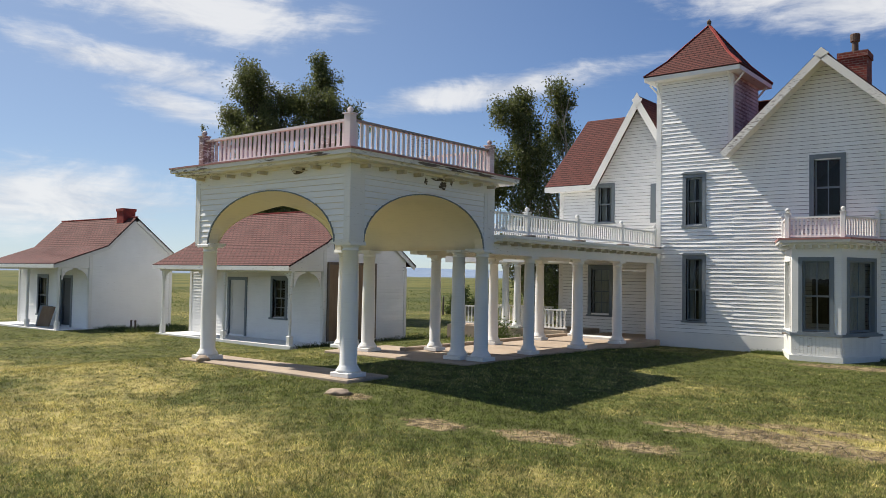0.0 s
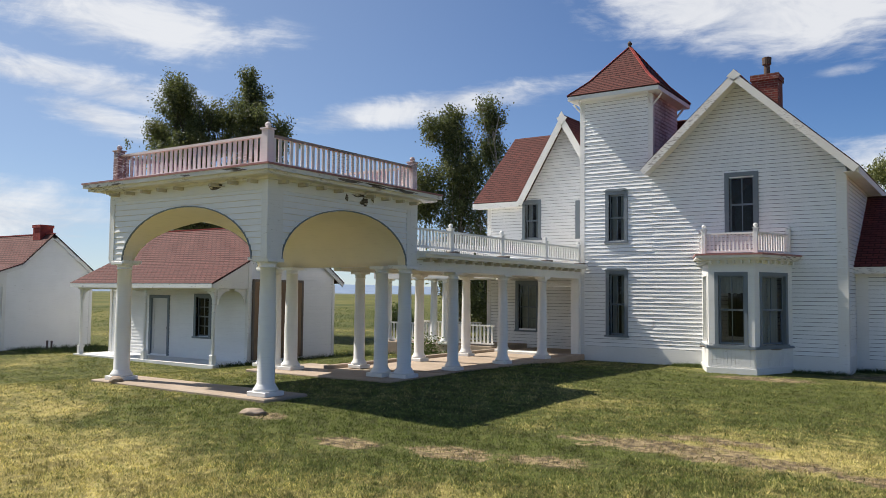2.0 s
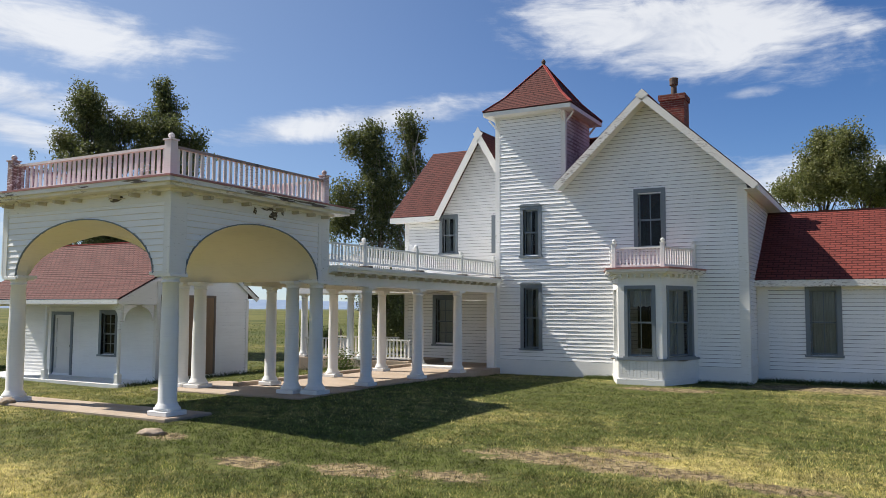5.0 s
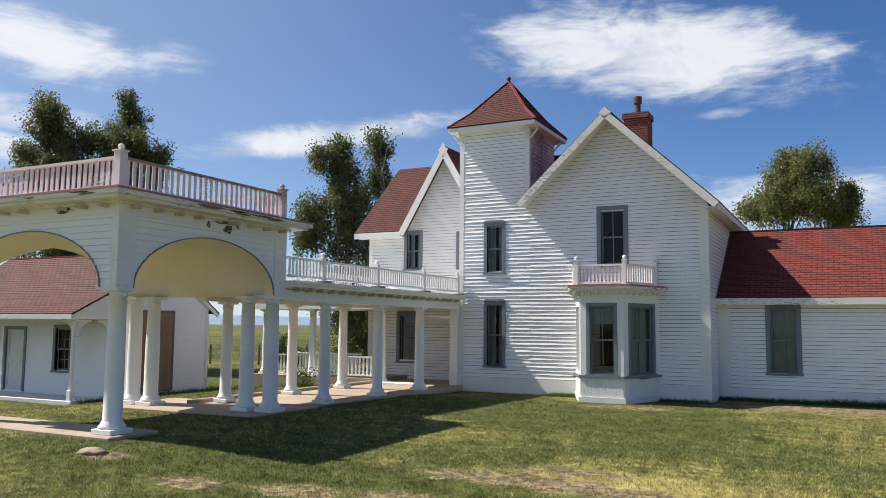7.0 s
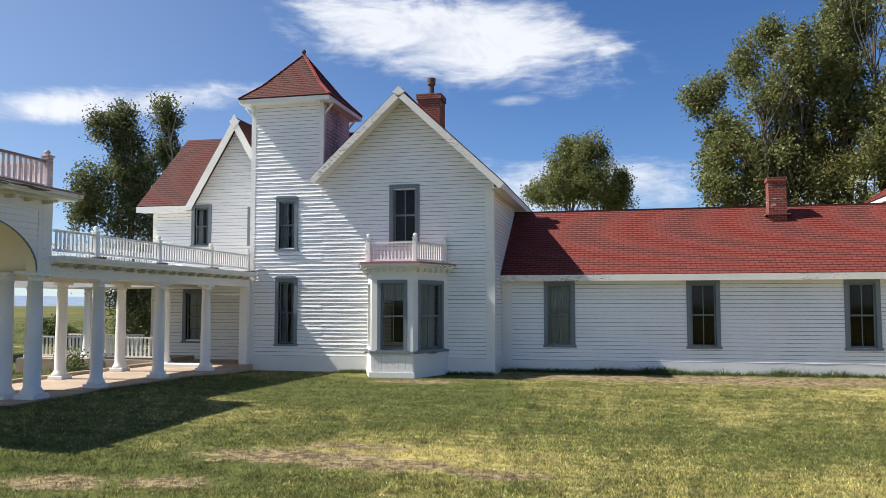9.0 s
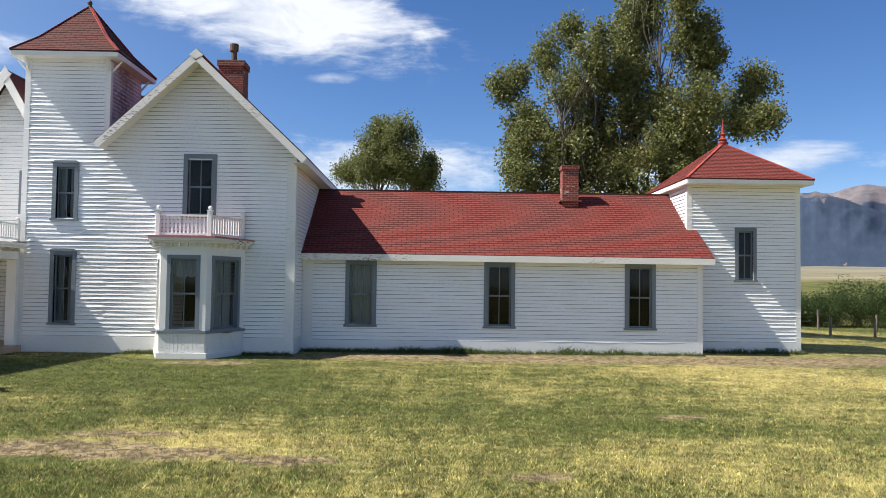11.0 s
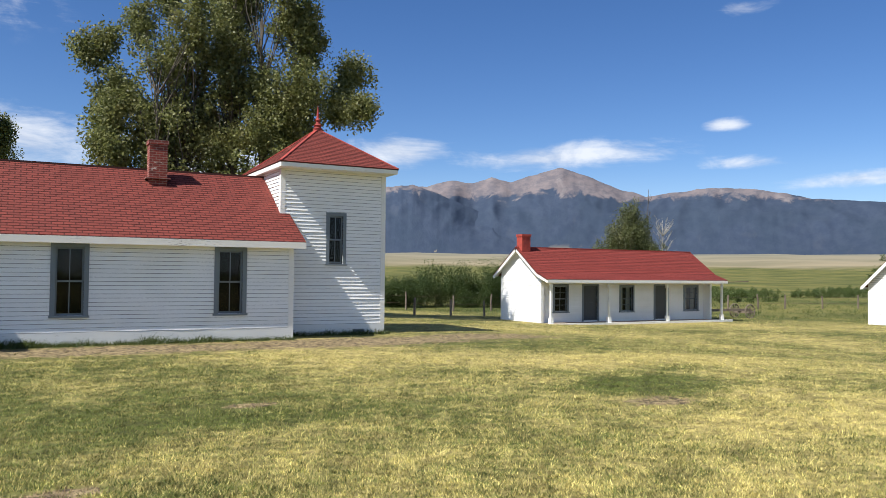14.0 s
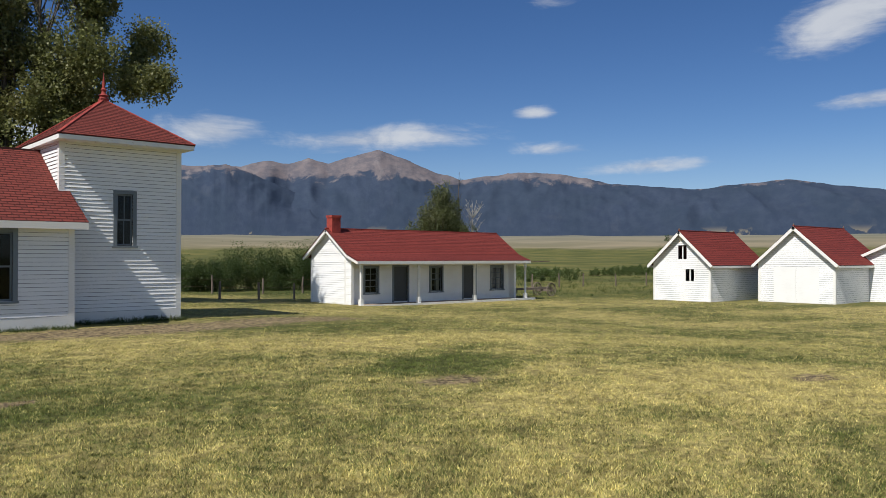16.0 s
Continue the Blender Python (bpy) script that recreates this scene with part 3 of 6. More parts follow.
def window(parent, m, w, h, casing=0.13, grid=(2, 2), hood=False, curtain=False, frame_mat=None, sash=0.045):
    """A double-hung window in its casing; the opening's lower left corner is the local origin."""
    fm = frame_mat or GREY
    bm = bmesh.new()
    for r in ((-casing, 0, -0.045, 0.10, -0.02, h + casing), (w, w + casing, -0.045, 0.10, -0.02, h + casing), (-0.001, w + 0.001, -0.043, 0.10, h, h + casing)):
        box(bm, *r, m=m)
    if hood:
        prism(bm, [(-casing - 0.05, h + casing), (w + casing + 0.05, h + casing), (w / 2 + 0.3, h + casing + 0.07), (w / 2 - 0.3, h + casing + 0.07)], 0.12, m @ Matrix.Translation((0, -0.08, 0)))
    win = part("window", bm, fm, parent, "tall sash window in a grey-painted wooden casing")
    bm = bmesh.new()
    box(bm, -casing - 0.03, w + casing + 0.03, -0.075, 0.10, -0.075, -0.015, m=m)
    part("sill", bm, fm, win)
    bm = bmesh.new()
    for z0, z1, y in ((0.0, h / 2 + 0.02, 0.075), (h / 2 - 0.02, h, 0.045)):
        for r in ((0, sash, z0, z1), (w - sash, w, z0, z1), (sash, w - sash, z0, z0 + sash), (sash, w - sash, z1 - sash, z1)):
            box(bm, r[0], r[1], y, y + 0.028, r[2], r[3], m=m)
        for i in range(1, grid[0]):
            u = w * i / grid[0]
            box(bm, u - 0.012, u + 0.012, y + 0.004, y + 0.024, z0 + sash, z1 - sash, m=m)
        for i in range(1, grid[1] // 2 if grid[1] > 2 else 1):
            v = z0 + (z1 - z0) * i / (grid[1] // 2)
            box(bm, sash, w - sash, y + 0.004, y + 0.024, v - 0.012, v + 0.012, m=m)
    part("sash", bm, GREY if frame_mat is None else frame_mat, win)
    for z0, z1, y in ((0.0, h / 2, 0.089), (h / 2, h, 0.059)):
        bm = bmesh.new()
        vs = [bm.verts.new(m @ Vector(p)) for p in ((sash, y, z0 + 0.03), (w - sash, y, z0 + 0.03), (w - sash, y, z1 - 0.03), (sash, y, z1 - 0.03))]
        bm.faces.new(vs)
        pane = part("pane", bm, GLASS, win)
        pane.visible_shadow = False
    if curtain == 3:
        bm = bmesh.new()
        last = None
        for i in range(31):
            u, y = 0.03 + (w - 0.06) * i / 30, 0.19 + 0.02 * math.sin(i * 1.9)
            pair = (bm.verts.new(m @ Vector((u, y, h * 0.74 + 0.02 * math.sin(i * 0.8)))), bm.verts.new(m @ Vector((u, y, h - 0.03))))
            if last:
                bm.faces.new((last[0], pair[0], pair[1], last[1]))
            last = pair
        part("curtain", bm, CURTAIN, win, "short lace valance behind the glass", smooth=True)
    elif curtain:
        for side in (0, 1):
            bm = bmesh.new()
            n, last = 14, None
            wide = w * (0.46 if curtain == 1 else 0.30)
            for i in range(n + 1):
                u = (0.03 + wide * i / n) if side == 0 else (w - 0.03 - wide * i / n)
                y = 0.20 + 0.025 * math.sin(i * 2.2)
                pair = (bm.verts.new(m @ Vector((u, y, 0.03))), bm.verts.new(m @ Vector((u, y, h - 0.03))))
                if last:
                    bm.faces.new((last[0], pair[0], pair[1], last[1]))
                last = pair
            part("curtain", bm, CURTAIN, win, "pale lace curtain behind the glass", smooth=True)
    return win


def at_wall(x, y, z, face):
    """The pose of a thing on a wall that looks to 'front', 'right', 'left' or 'back'."""
    return pose(x, y, z, 0, 0, {"front": 0, "right": 90, "left": -90, "back": 180}[face])


def column(parent, x, y, z0, z1, r=0.155, plinth=0.46):
    """A turned porch column with plinth, torus, tapered shaft, capital and abacus."""
    h = z1 - z0
    p = plinth / 2
    bm = bmesh.new()
    box(bm, x - p, x + p, y - p, y + p, z0, z0 + 0.085, bevel=0.008)
    lathe(bm, [(r * 1.36, 0.085), (r * 1.42, 0.105), (r * 1.40, 0.135), (r * 1.22, 0.16), (r * 1.20, 0.18), (r * 1.10, 0.20), (r, 0.235), (r * 0.99, h * 0.4), (r * 0.93, h * 0.7), (r * 0.86, h - 0.17),
               (r * 0.98, h - 0.165), (r * 0.98, h - 0.14), (r * 0.88, h - 0.135), (r * 0.90, h - 0.10), (r * 1.10, h - 0.06)], (x, y, z0), 24)
    box(bm, x - r * 1.25, x + r * 1.25, y - r * 1.25, y + r * 1.25, z1 - 0.062, z1, bevel=0.006)
    ob = part("column", bm, COLUMNPAINT, parent, "white turned wooden porch column")
    for f in ob.data.polygons:
        f.use_smooth = len(f.vertices) == 4 and abs(f.normal.z) < 0.95 and f.area < 0.2 and z0 + 0.09 < f.center.z < z1 - 0.065
    return ob


def post_with_ball(parent, x, y, z0, z1, wide=0.13, mat=None):
    bm = bmesh.new()
    box(bm, x - wide / 2, x + wide / 2, y - wide / 2, y + wide / 2, z0, z1 - 0.14, bevel=0.008)
    box(bm, x - wide * 0.62, x + wide * 0.62, y - wide * 0.62, y + wide * 0.62, z1 - 0.14, z1 - 0.115)
    lathe(bm, [(0.028, 0), (0.03, 0.012), (0.055, 0.04), (0.06, 0.065), (0.05, 0.095), (0.025, 0.115), (0.004, 0.12)], (x, y, z1 - 0.116), 14)
    return part("newel_post", bm, mat or TRIM, parent, "square post with a ball finial")


BALUSTERS = {}


def baluster_mesh(h, mat, wide):
    key = (round(h, 3), mat.name, wide)
    if key not in BALUSTERS:
        bm = bmesh.new()
        q = wide / 2
        box(bm, -q, q, -0.012, 0.012, 0, h)
        mesh = bpy.data.meshes.new("baluster")
        bm.to_mesh(mesh)
        bm.free()
        mesh.materials.append(mat)
        BALUSTERS[key] = mesh
    return BALUSTERS[key]


def railing(parent, a, b, z0, h, mat, gap=0.125, wide=0.062, seed=3, cap=None):
    """Rails and flat balusters from a to b (x, y); z0: the lower rail's underside."""
    a, b = Vector((*a, 0)), Vector((*b, 0))
    d = b - a
    bm = bmesh.new()
    beam(bm, a + Vector((0, 0, z0 + h)), b + Vector((0, 0, z0 + h)), 0.085, 0.05)
    part("top_rail", bm, cap or mat, parent)
    bm = bmesh.new()
    beam(bm, a + Vector((0, 0, z0 + 0.055)), b + Vector((0, 0, z0 + 0.055)), 0.07, 0.055)
    part("bottom_rail", bm, mat, parent)
    n = max(2, int(d.length / gap))
    mesh = baluster_mesh(h - 0.10, mat, wide)
    turn = math.atan2(d.y, d.x)
    rng = random.Random(seed)
    for i in range(n):
        p = a + d * ((i + 0.5) / n)
        ob = new("baluster", mesh)
        ob.parent = parent
        ob.matrix_parent_inverse = base_of(parent).inverted()
        ob.matrix_basis = Matrix.Translation((p.x, p.y, z0 + 0.053)) @ Matrix.Rotation(turn, 4, "Z") @ Matrix.Rotation(rng.uniform(-0.012, 0.012), 4, "Y")


def quad(bm, *pts):
    return bm.faces.new([bm.verts.new(p) for p in pts])


# ---- ground, distance ----
def smooth(lo, hi, v):
    t = np.clip((v - lo) / (hi - lo), 0, 1)
    return t * t * (3 - 2 * t)


def ground_z(x, y):
    x, y = np.asarray(x, float), np.asarray(y, float)
    r, az = np.hypot(x, y), np.degrees(np.arctan2(x, y))
    z = -0.5 * smooth(14, 30, x) - 0.3 * smooth(-15, -20, x) - 0.05
    z = z + 0.05 * np.sin(x * 0.31 + 1.0) * np.sin(y * 0.27) * smooth(4, 10, r) * (1 - smooth(16, 20, y))
    z = z + 0.12 * smooth(-6.5, -9.5, x) * (1 - smooth(-17, -20, x)) * smooth(6.5, 9.5, y) * (1 - smooth(20, 23, y))
    east = smooth(2, 22, az) * (1 - smooth(120, 160, az))
    rise = east * (smooth(110, 900, r) * 9 + smooth(700, 2700, r) * 62)
    roll = smooth(150, 600, r) * 1.6 * (np.sin(x * 0.011 + 0.6) * np.sin(y * 0.009) + 0.5 * np.sin(x * 0.027 - y * 0.019))
    return z + rise + roll * (0.25 + east) - (1 - east) * smooth(60, 1500, r) * 1.2


def height(x, y):
    return float(ground_z(x, y))


radii = np.concatenate([[0.0], np.linspace(1.5, 60, 60), 60 * (4900 / 60) ** (np.arange(1, 61) / 60)])
steps = 192
angles = np.arange(steps) * 2 * np.pi / steps
gx, gy = np.outer(radii[1:], np.sin(angles)).ravel(), np.outer(radii[1:], np.cos(angles)).ravel()
verts = [(0.0, 0.0, height(0, 0))] + list(zip(gx.tolist(), gy.tolist(), ground_z(gx, gy).tolist()))
faces = [(0, 1 + (i + 1) % steps, 1 + i) for i in range(steps)]
for k in range(len(radii) - 2):
    a, b = 1 + k * steps, 1 + (k + 1) * steps
    faces += [(a + i, a + (i + 1) % steps, b + (i + 1) % steps, b + i) for i in range(steps)]
mesh = bpy.data.meshes.new("ground")
mesh.from_pydata(verts, [], faces)
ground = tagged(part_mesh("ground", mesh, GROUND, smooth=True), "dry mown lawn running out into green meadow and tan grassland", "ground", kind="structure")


def interp(points, v):
    return float(np.interp(v, [p[0] for p in points], [p[1] for p in points]))


def spurs(a, t):
    """Ridges and gullies that run down a mountain side, 0 to 1 (1: on a spur)."""
    wander = 0.9 * noise.noise(Vector((a * 0.13, t * 1.1, 2.0)))
    big = 1 - abs(noise.noise(Vector((a * 0.17 + wander + 0.5 * t, t * 1.5, 5.0)))) * 2.0
    small = 1 - abs(noise.noise(Vector((a * 0.5 + 1.6 * wander - 0.6 * t, t * 3.4, 8.0)))) * 2.0
    fine = noise.fractal(Vector((a * 1.5, t * 5.0, 1.7)), 0.7, 2.1, 5)
    return 0.75 * big + 0.22 * small + 0.10 * fine


def mountain_range(name, label, ridge, r_foot, r_top, foot_el, rough, n_az, n_r, bend=1.45, mat=None):
    a0, a1 = ridge[0][0], ridge[-1][0]
    vs, fs = [], []
    for i in range(n_az + 1):
        a = a0 + (a1 - a0) * i / n_az
        el = interp(ridge, a)
        crest = 2 + r_top * math.tan(radians(el)) * (1 + 0.014 * noise.fractal(Vector((a * 0.9, 3.1, 0)), 0.8, 2.2, 6))
        foot = 2 + r_foot * math.tan(radians(foot_el)) - 12
        for j in range(n_r + 1):
            s = j / n_r
            r = r_foot + (r_top - r_foot) * s + (250 if j == n_r else 0)
            t = s / ((n_r - 1) / n_r)
            h = foot + (crest - foot) * (t ** bend if t <= 1 else 0.6)
            if t <= 1:
                # never above the line of sight to the crest, so the skyline keeps its shape
                h = min(h + rough * math.sin(math.pi * t ** 2.0) * (spurs(a, t) - 0.35), 2 + (crest - 2) * r / r_top * 0.995)
            vs.append((r * math.sin(radians(a)), r * math.cos(radians(a)), h))
    for i in range(n_az):
        for j in range(n_r):
            p = i * (n_r + 1) + j
            fs.append((p, p + n_r + 1, p + n_r + 2, p + 1))
    me = bpy.data.meshes.new(name)
    me.from_pydata(vs, [], fs)
    return tagged(part_mesh(name, me, mat or MOUNTAIN, smooth=True), label, "mountains", kind="structure")


mountain_range("backdrop_mountains", "bare tan peaks above forested mountain slopes tinted blue for haze",
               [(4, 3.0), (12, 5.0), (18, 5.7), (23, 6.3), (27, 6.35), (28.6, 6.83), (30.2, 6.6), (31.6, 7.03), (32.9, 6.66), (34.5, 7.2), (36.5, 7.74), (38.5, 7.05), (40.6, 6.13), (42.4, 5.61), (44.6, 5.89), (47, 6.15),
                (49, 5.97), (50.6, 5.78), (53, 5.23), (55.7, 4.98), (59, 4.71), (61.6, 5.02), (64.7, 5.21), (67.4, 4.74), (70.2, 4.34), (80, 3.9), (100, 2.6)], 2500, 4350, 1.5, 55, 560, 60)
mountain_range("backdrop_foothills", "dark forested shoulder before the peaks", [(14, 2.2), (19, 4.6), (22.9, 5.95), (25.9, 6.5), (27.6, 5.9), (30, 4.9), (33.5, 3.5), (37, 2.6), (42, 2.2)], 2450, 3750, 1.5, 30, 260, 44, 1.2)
mountain_range("backdrop_hills", "low hills along the horizon, coloured blue for haze", [(-95, 0.15), (-75, 0.35), (-62, 0.55), (-50, 0.45), (-42, 0.62), (-35, 0.5), (-20, 0.3), (-8, 0.2)], 3600, 4600, -0.05, 2, 80, 8, mat=HAZEHILL)

# ---- farmhouse ----
F, GX0, GX1, RX = 24.15, -8.30, -2.92, -5.66
house = thing("farmhouse", (-5.0, 26.0, 0.0), "white clapboard Victorian farmhouse with red roofs and grey window casings", "house")


def hole(x0, x1, z0, z1):
    return (x0, x1, z0, z1)


front_holes = [hole(-5.99, -5.30, 3.90, 5.52), hole(-6.05, -5.05, 0.9, 2.6)]
clad(house, at_wall(0, F, 0, "front"), [(GX0, 5.84), (RX, 8.31), (GX1, 5.74)], 0.0, front_holes, skirt=0.42, seed=2)
clad(house, at_wall(GX1, 0, 0, "right"), [(F, 5.72), (33.5, 5.72)], 0.0, [], skirt=0.42, seed=3)
clad(house, at_wall(GX0, 0, 0, "left"), [(-33.5, 5.8), (-F - 2.4, 5.8)], 0.0, [], seed=4)
clad(house, at_wall(0, 33.5, 0, "back"), [(-GX1, 5.74), (-RX, 8.31), (-GX0, 5.84)], 0.0, [], seed=5)
corner_board(house, GX1, F, 0, 5.55, 1, -1, 0.24)
slope = 0.937
roof_plane(house, (-2.52, 23.50, 8.47 - slope * 3.14), (-2.52, 33.9, 8.47 - slope * 3.14), (RX, 33.9, 8.47), (RX, 23.50, 8.47), DARKRED, label="red shingle roof slope")
roof_plane(house, (-8.45, 33.9, 8.47 - slope * 2.79), (-8.45, 23.50, 8.47 - slope * 2.79), (RX, 23.50, 8.47), (RX, 33.9, 8.47), DARKRED, label="red shingle roof slope")
bm = bmesh.new()
for xe in (-2.50, -8.45):
    d = xe - RX
    n = Vector((slope if d > 0 else -slope, 0, 1)).normalized()
    beam(bm, (RX, 23.48, 8.44), (xe, 23.48, 8.44 - slope * abs(d)), 0.045, 0.20, up=n)
prism(bm, [(RX, 8.52), (RX - 0.2, 8.34), (RX, 8.22), (RX + 0.2, 8.34)], 0.03, Matrix.Translation((0, 23.452, 0)))
part("bargeboard", bm, FLAKED, house, "flaking white bargeboard")
bm = bmesh.new()
for xe in (-2.56, -8.40):
    d = xe - RX
    quad(bm, (RX, 23.50, 8.30), (xe, 23.50, 8.30 - slope * abs(d)), (xe, F, 8.30 - slope * abs(d)), (RX, F, 8.30))
part("soffit", bm, TRIM, house)
bm = bmesh.new()
box(bm, -2.56, -2.52, 23.53, 33.9, 5.32, 5.50)
box(bm, -2.90, -2.56, 23.53, 33.9, 5.36, 5.38)
part("eave_board", bm, TRIM, house)
bm = bmesh.new()
box(bm, RX - 0.05, RX + 0.05, 23.51, 33.9, 8.44, 8.50)
part("ridge_cap", bm, REDPAINT, house)
window(house, at_wall(-5.99, F, 3.90, "front"), 0.69, 1.62)

# unseen floor, added in dark wood so the rooms stay dim
floorbm = boxes([(GX0 + 0.2, GX1 - 0.2, F + 0.2, 33.3, 0.05, 0.12), (GX1 + 0.2, 9.1, 25.85, 31.8, 0.05, 0.12), (-15.1, -8.5, 26.2, 31.4, 0.05, 0.12), (-10.5, -8.5, 24.35, 26.1, 0.05, 0.12)])
part("floor", floorbm, OLDWOOD, house)

# tower
TX0, TX1, TY1 = -10.68, -8.30, 26.55
clad(house, at_wall(0, F, 0, "front"), [(TX0, 8.35), (TX1, 8.35)], 0.0, [hole(-9.72, -9.21, 3.75, 5.22), hole(-9.71, -9.20, 0.80, 2.70)], skirt=0.42, seed=6)
clad(house, at_wall(TX1, 0, 0, "right"), [(F + 0.005, 8.35), (TY1, 8.35)], 5.0, [], seed=7, mat=PINK)
clad(house, at_wall(TX0, 0, 0, "left"), [(-TY1, 8.35), (-F - 0.005, 8.35)], 0.0, [], seed=8)
clad(house, at_wall(0, TY1, 0, "back"), [(-TX1, 8.35), (-TX0, 8.35)], 4.0, [], seed=9)
corner_board(house, TX0, F, 0, 8.3, -1, -1)
corner_board(house, TX1, F, 6.0, 8.3, 1, -1)
window(house, at_wall(-9.72, F, 3.75, "front"), 0.51, 1.47, casing=0.115, hood=True, curtain=2)
window(house, at_wall(-9.71, F, 0.80, "front"), 0.51, 1.90, casing=0.115, hood=True, curtain=2)


def tower_roof(cx, cy, rings, apex, mat, deck=0.16):
    """A hipped roof with a flared foot; rings: (half width, half depth, height) from the eave up."""
    pts = [[(cx - a, cy - b, z), (cx + a, cy - b, z), (cx + a, cy + b, z), (cx - a, cy + b, z)] for a, b, z in rings]
    for i in range(4):
        j = (i + 1) % 4
        for lo, hi in zip(pts, pts[1:]):
            roof_plane(house, lo[i], lo[j], hi[j], hi[i], mat, label="steep red shingle hip of the tower roof")
        roof_plane(house, pts[-1][i], pts[-1][j], (cx, cy, apex), (cx, cy, apex - 0.001), mat, label="steep red shingle hip of the tower roof")
    bm = bmesh.new()
    for i in range(4):
        j = (i + 1) % 4
        chain = [p[i] for p in pts] + [(cx, cy, apex)]
        for a, b in zip(chain, chain[1:]):
            beam(bm, Vector(a) + Vector((0, 0, 0.03)), Vector(b) + Vector((0, 0, 0.03)), 0.09, 0.03)
    part("hip_cap", bm, REDPAINT, house, "faded red hip flashing")
    a, b, z = rings[0]
    bm = bmesh.new()
    box(bm, cx - a + 0.02, cx + a - 0.02, cy - b + 0.02, cy + b - 0.02, z - deck, z - 0.03)
    part("eave_box", bm, TRIM, house, "boxed white eave")


tower_roof(-9.48, 25.35, [(1.53, 1.60, 8.50), (1.00, 1.05, 9.02)], 10.32, DARKRED)
bm = bmesh.new()
lathe(bm, [(0.09, 0), (0.05, 0.08), (0.07, 0.12), (0.075, 0.17), (0.04, 0.22), (0.005, 0.25)], (-9.48, 25.35, 10.26), 12)
part("finial", bm, IRON, house, "small dark finial")
for x, y, dx, dy in ((TX0 - 0.02, F + 0.05, -0.26, 0), (TX1 + 0.02, F + 0.05, 0.26, 0), (TX1 + 0.02, TY1 - 0.1, 0.26, 0), (TX0 + 0.05, F - 0.02, 0, -0.26), (TX1 - 0.05, F - 0.02, 0, -0.26)):
    bm = bmesh.new()
    beam(bm, (x, y, 8.02), (x + dx, y + dy, 8.32), 0.04, 0.05)
    part("eave_bracket", bm, TRIM, house)

# chimney with its flue
chim = bmesh.new()
box(chim, -6.02, -5.22, 27.15, 27.90, 7.2, 9.05)
box(chim, -6.06, -5.18, 27.11, 27.94, 9.05, 9.24)
part("chimney", chim, BRICK, house, "weathered brick chimney with flaking white paint")
bm = bmesh.new()
lathe(bm, [(0.17, 0), (0.16, 0.05), (0.10, 0.08), (0.095, 0.38), (0.14, 0.40), (0.15, 0.62), (0.13, 0.64)], (-5.62, 27.52, 9.24), 14)
part("flue_pipe", bm, IRON, house, "rusted metal flue pipe")

# rear block with its cross gable
RY = 26.0
rear_holes = [hole(-13.72, -13.20, 4.08, 5.35), hole(-13.98, -13.26, 0.76, 2.40)]
clad(house, at_wall(0, RY, 0, "front"), [(-15.3, 5.35), (-13.77, 5.38), (-12.07, 8.27), (-10.40, 5.43)], 0.0, rear_holes, seed=11)
clad(house, at_wall(-15.3, 0, 0, "left"), [(-31.6, 5.35), (-28.8, 8.15), (-RY, 5.35)], 0.0, [], seed=12)
clad(house, at_wall(0, 31.6, 0, "back"), [(8.3, 5.35), (15.3, 5.35)], 0.0, [], seed=13)
corner_board(house, -15.3, RY, 0, 5.3, -1, -1)
roof_plane(house, (-15.75, 25.60, 5.42), (-13.80, 25.60, 5.42), (-12.07, 28.85, 8.42), (-15.75, 28.85, 8.42), DARKRED, label="red shingle roof slope")
roof_plane(house, (-8.3, 32.0, 5.42), (-15.75, 32.0, 5.42), (-15.75, 28.85, 8.42), (-8.3, 28.85, 8.42), DARKRED, label="red shingle roof slope")
roof_plane(house, (-13.82, 27.9, 5.42), (-13.82, 25.58, 5.42), (-12.07, 25.58, 8.40), (-12.07, 28.8, 8.40), DARKRED, label="red shingle cross gable")
roof_plane(house, (-10.35, 25.58, 5.48), (-10.35, 27.9, 5.48), (-12.07, 28.8, 8.40), (-12.07, 25.58, 8.40), DARKRED, label="red shingle cross gable")
bm = bmesh.new()
for xe in (-13.86, -10.30):
    s = 1 if xe > -12 else -1
    beam(bm, (-12.07, 25.56, 8.38), (xe, 25.56, 8.38 - 1.70 * abs(xe + 12.07)), 0.04, 0.22, up=Vector((s * 1.7, 0, 1)).normalized())
prism(bm, [(-12.07, 8.50), (-12.24, 8.21), (-12.07, 8.0), (-11.90, 8.21)], 0.03, Matrix.Translation((0, 25.532, 0)))
part("bargeboard", bm, TRIM, house)
bm = bmesh.new()
box(bm, -15.75, -13.8, 25.57, 25.60, 5.20, 5.40)
box(bm, -15.72, -13.8, 25.60, 26.0, 5.22, 5.24)
part("eave_board", bm, TRIM, house)
window(house, at_wall(-13.72, RY, 4.08, "front"), 0.52, 1.27, casing=0.12, curtain=2)
window(house, at_wall(-13.98, RY, 0.76, "front"), 0.72, 1.64, casing=0.13, grid=(2, 4), curtain=1)
bm = bmesh.new()
box(bm, -11.72, -11.50, RY - 0.05, RY, 4.0, 5.35)
part("shutter", bm, GREY, house, "narrow grey window casing")

# bay window with the balcony on it
BAY = [(-6.80, 24.15), (-6.17, 22.56), (-4.95, 22.56), (-4.31, 24.15)]
bay = part("bay_window", boxes([(-6.6, -4.5, 23.2, 24.1, 0.60, 0.63)]), OLDWOOD, house, "canted bay window with a small railed balcony")


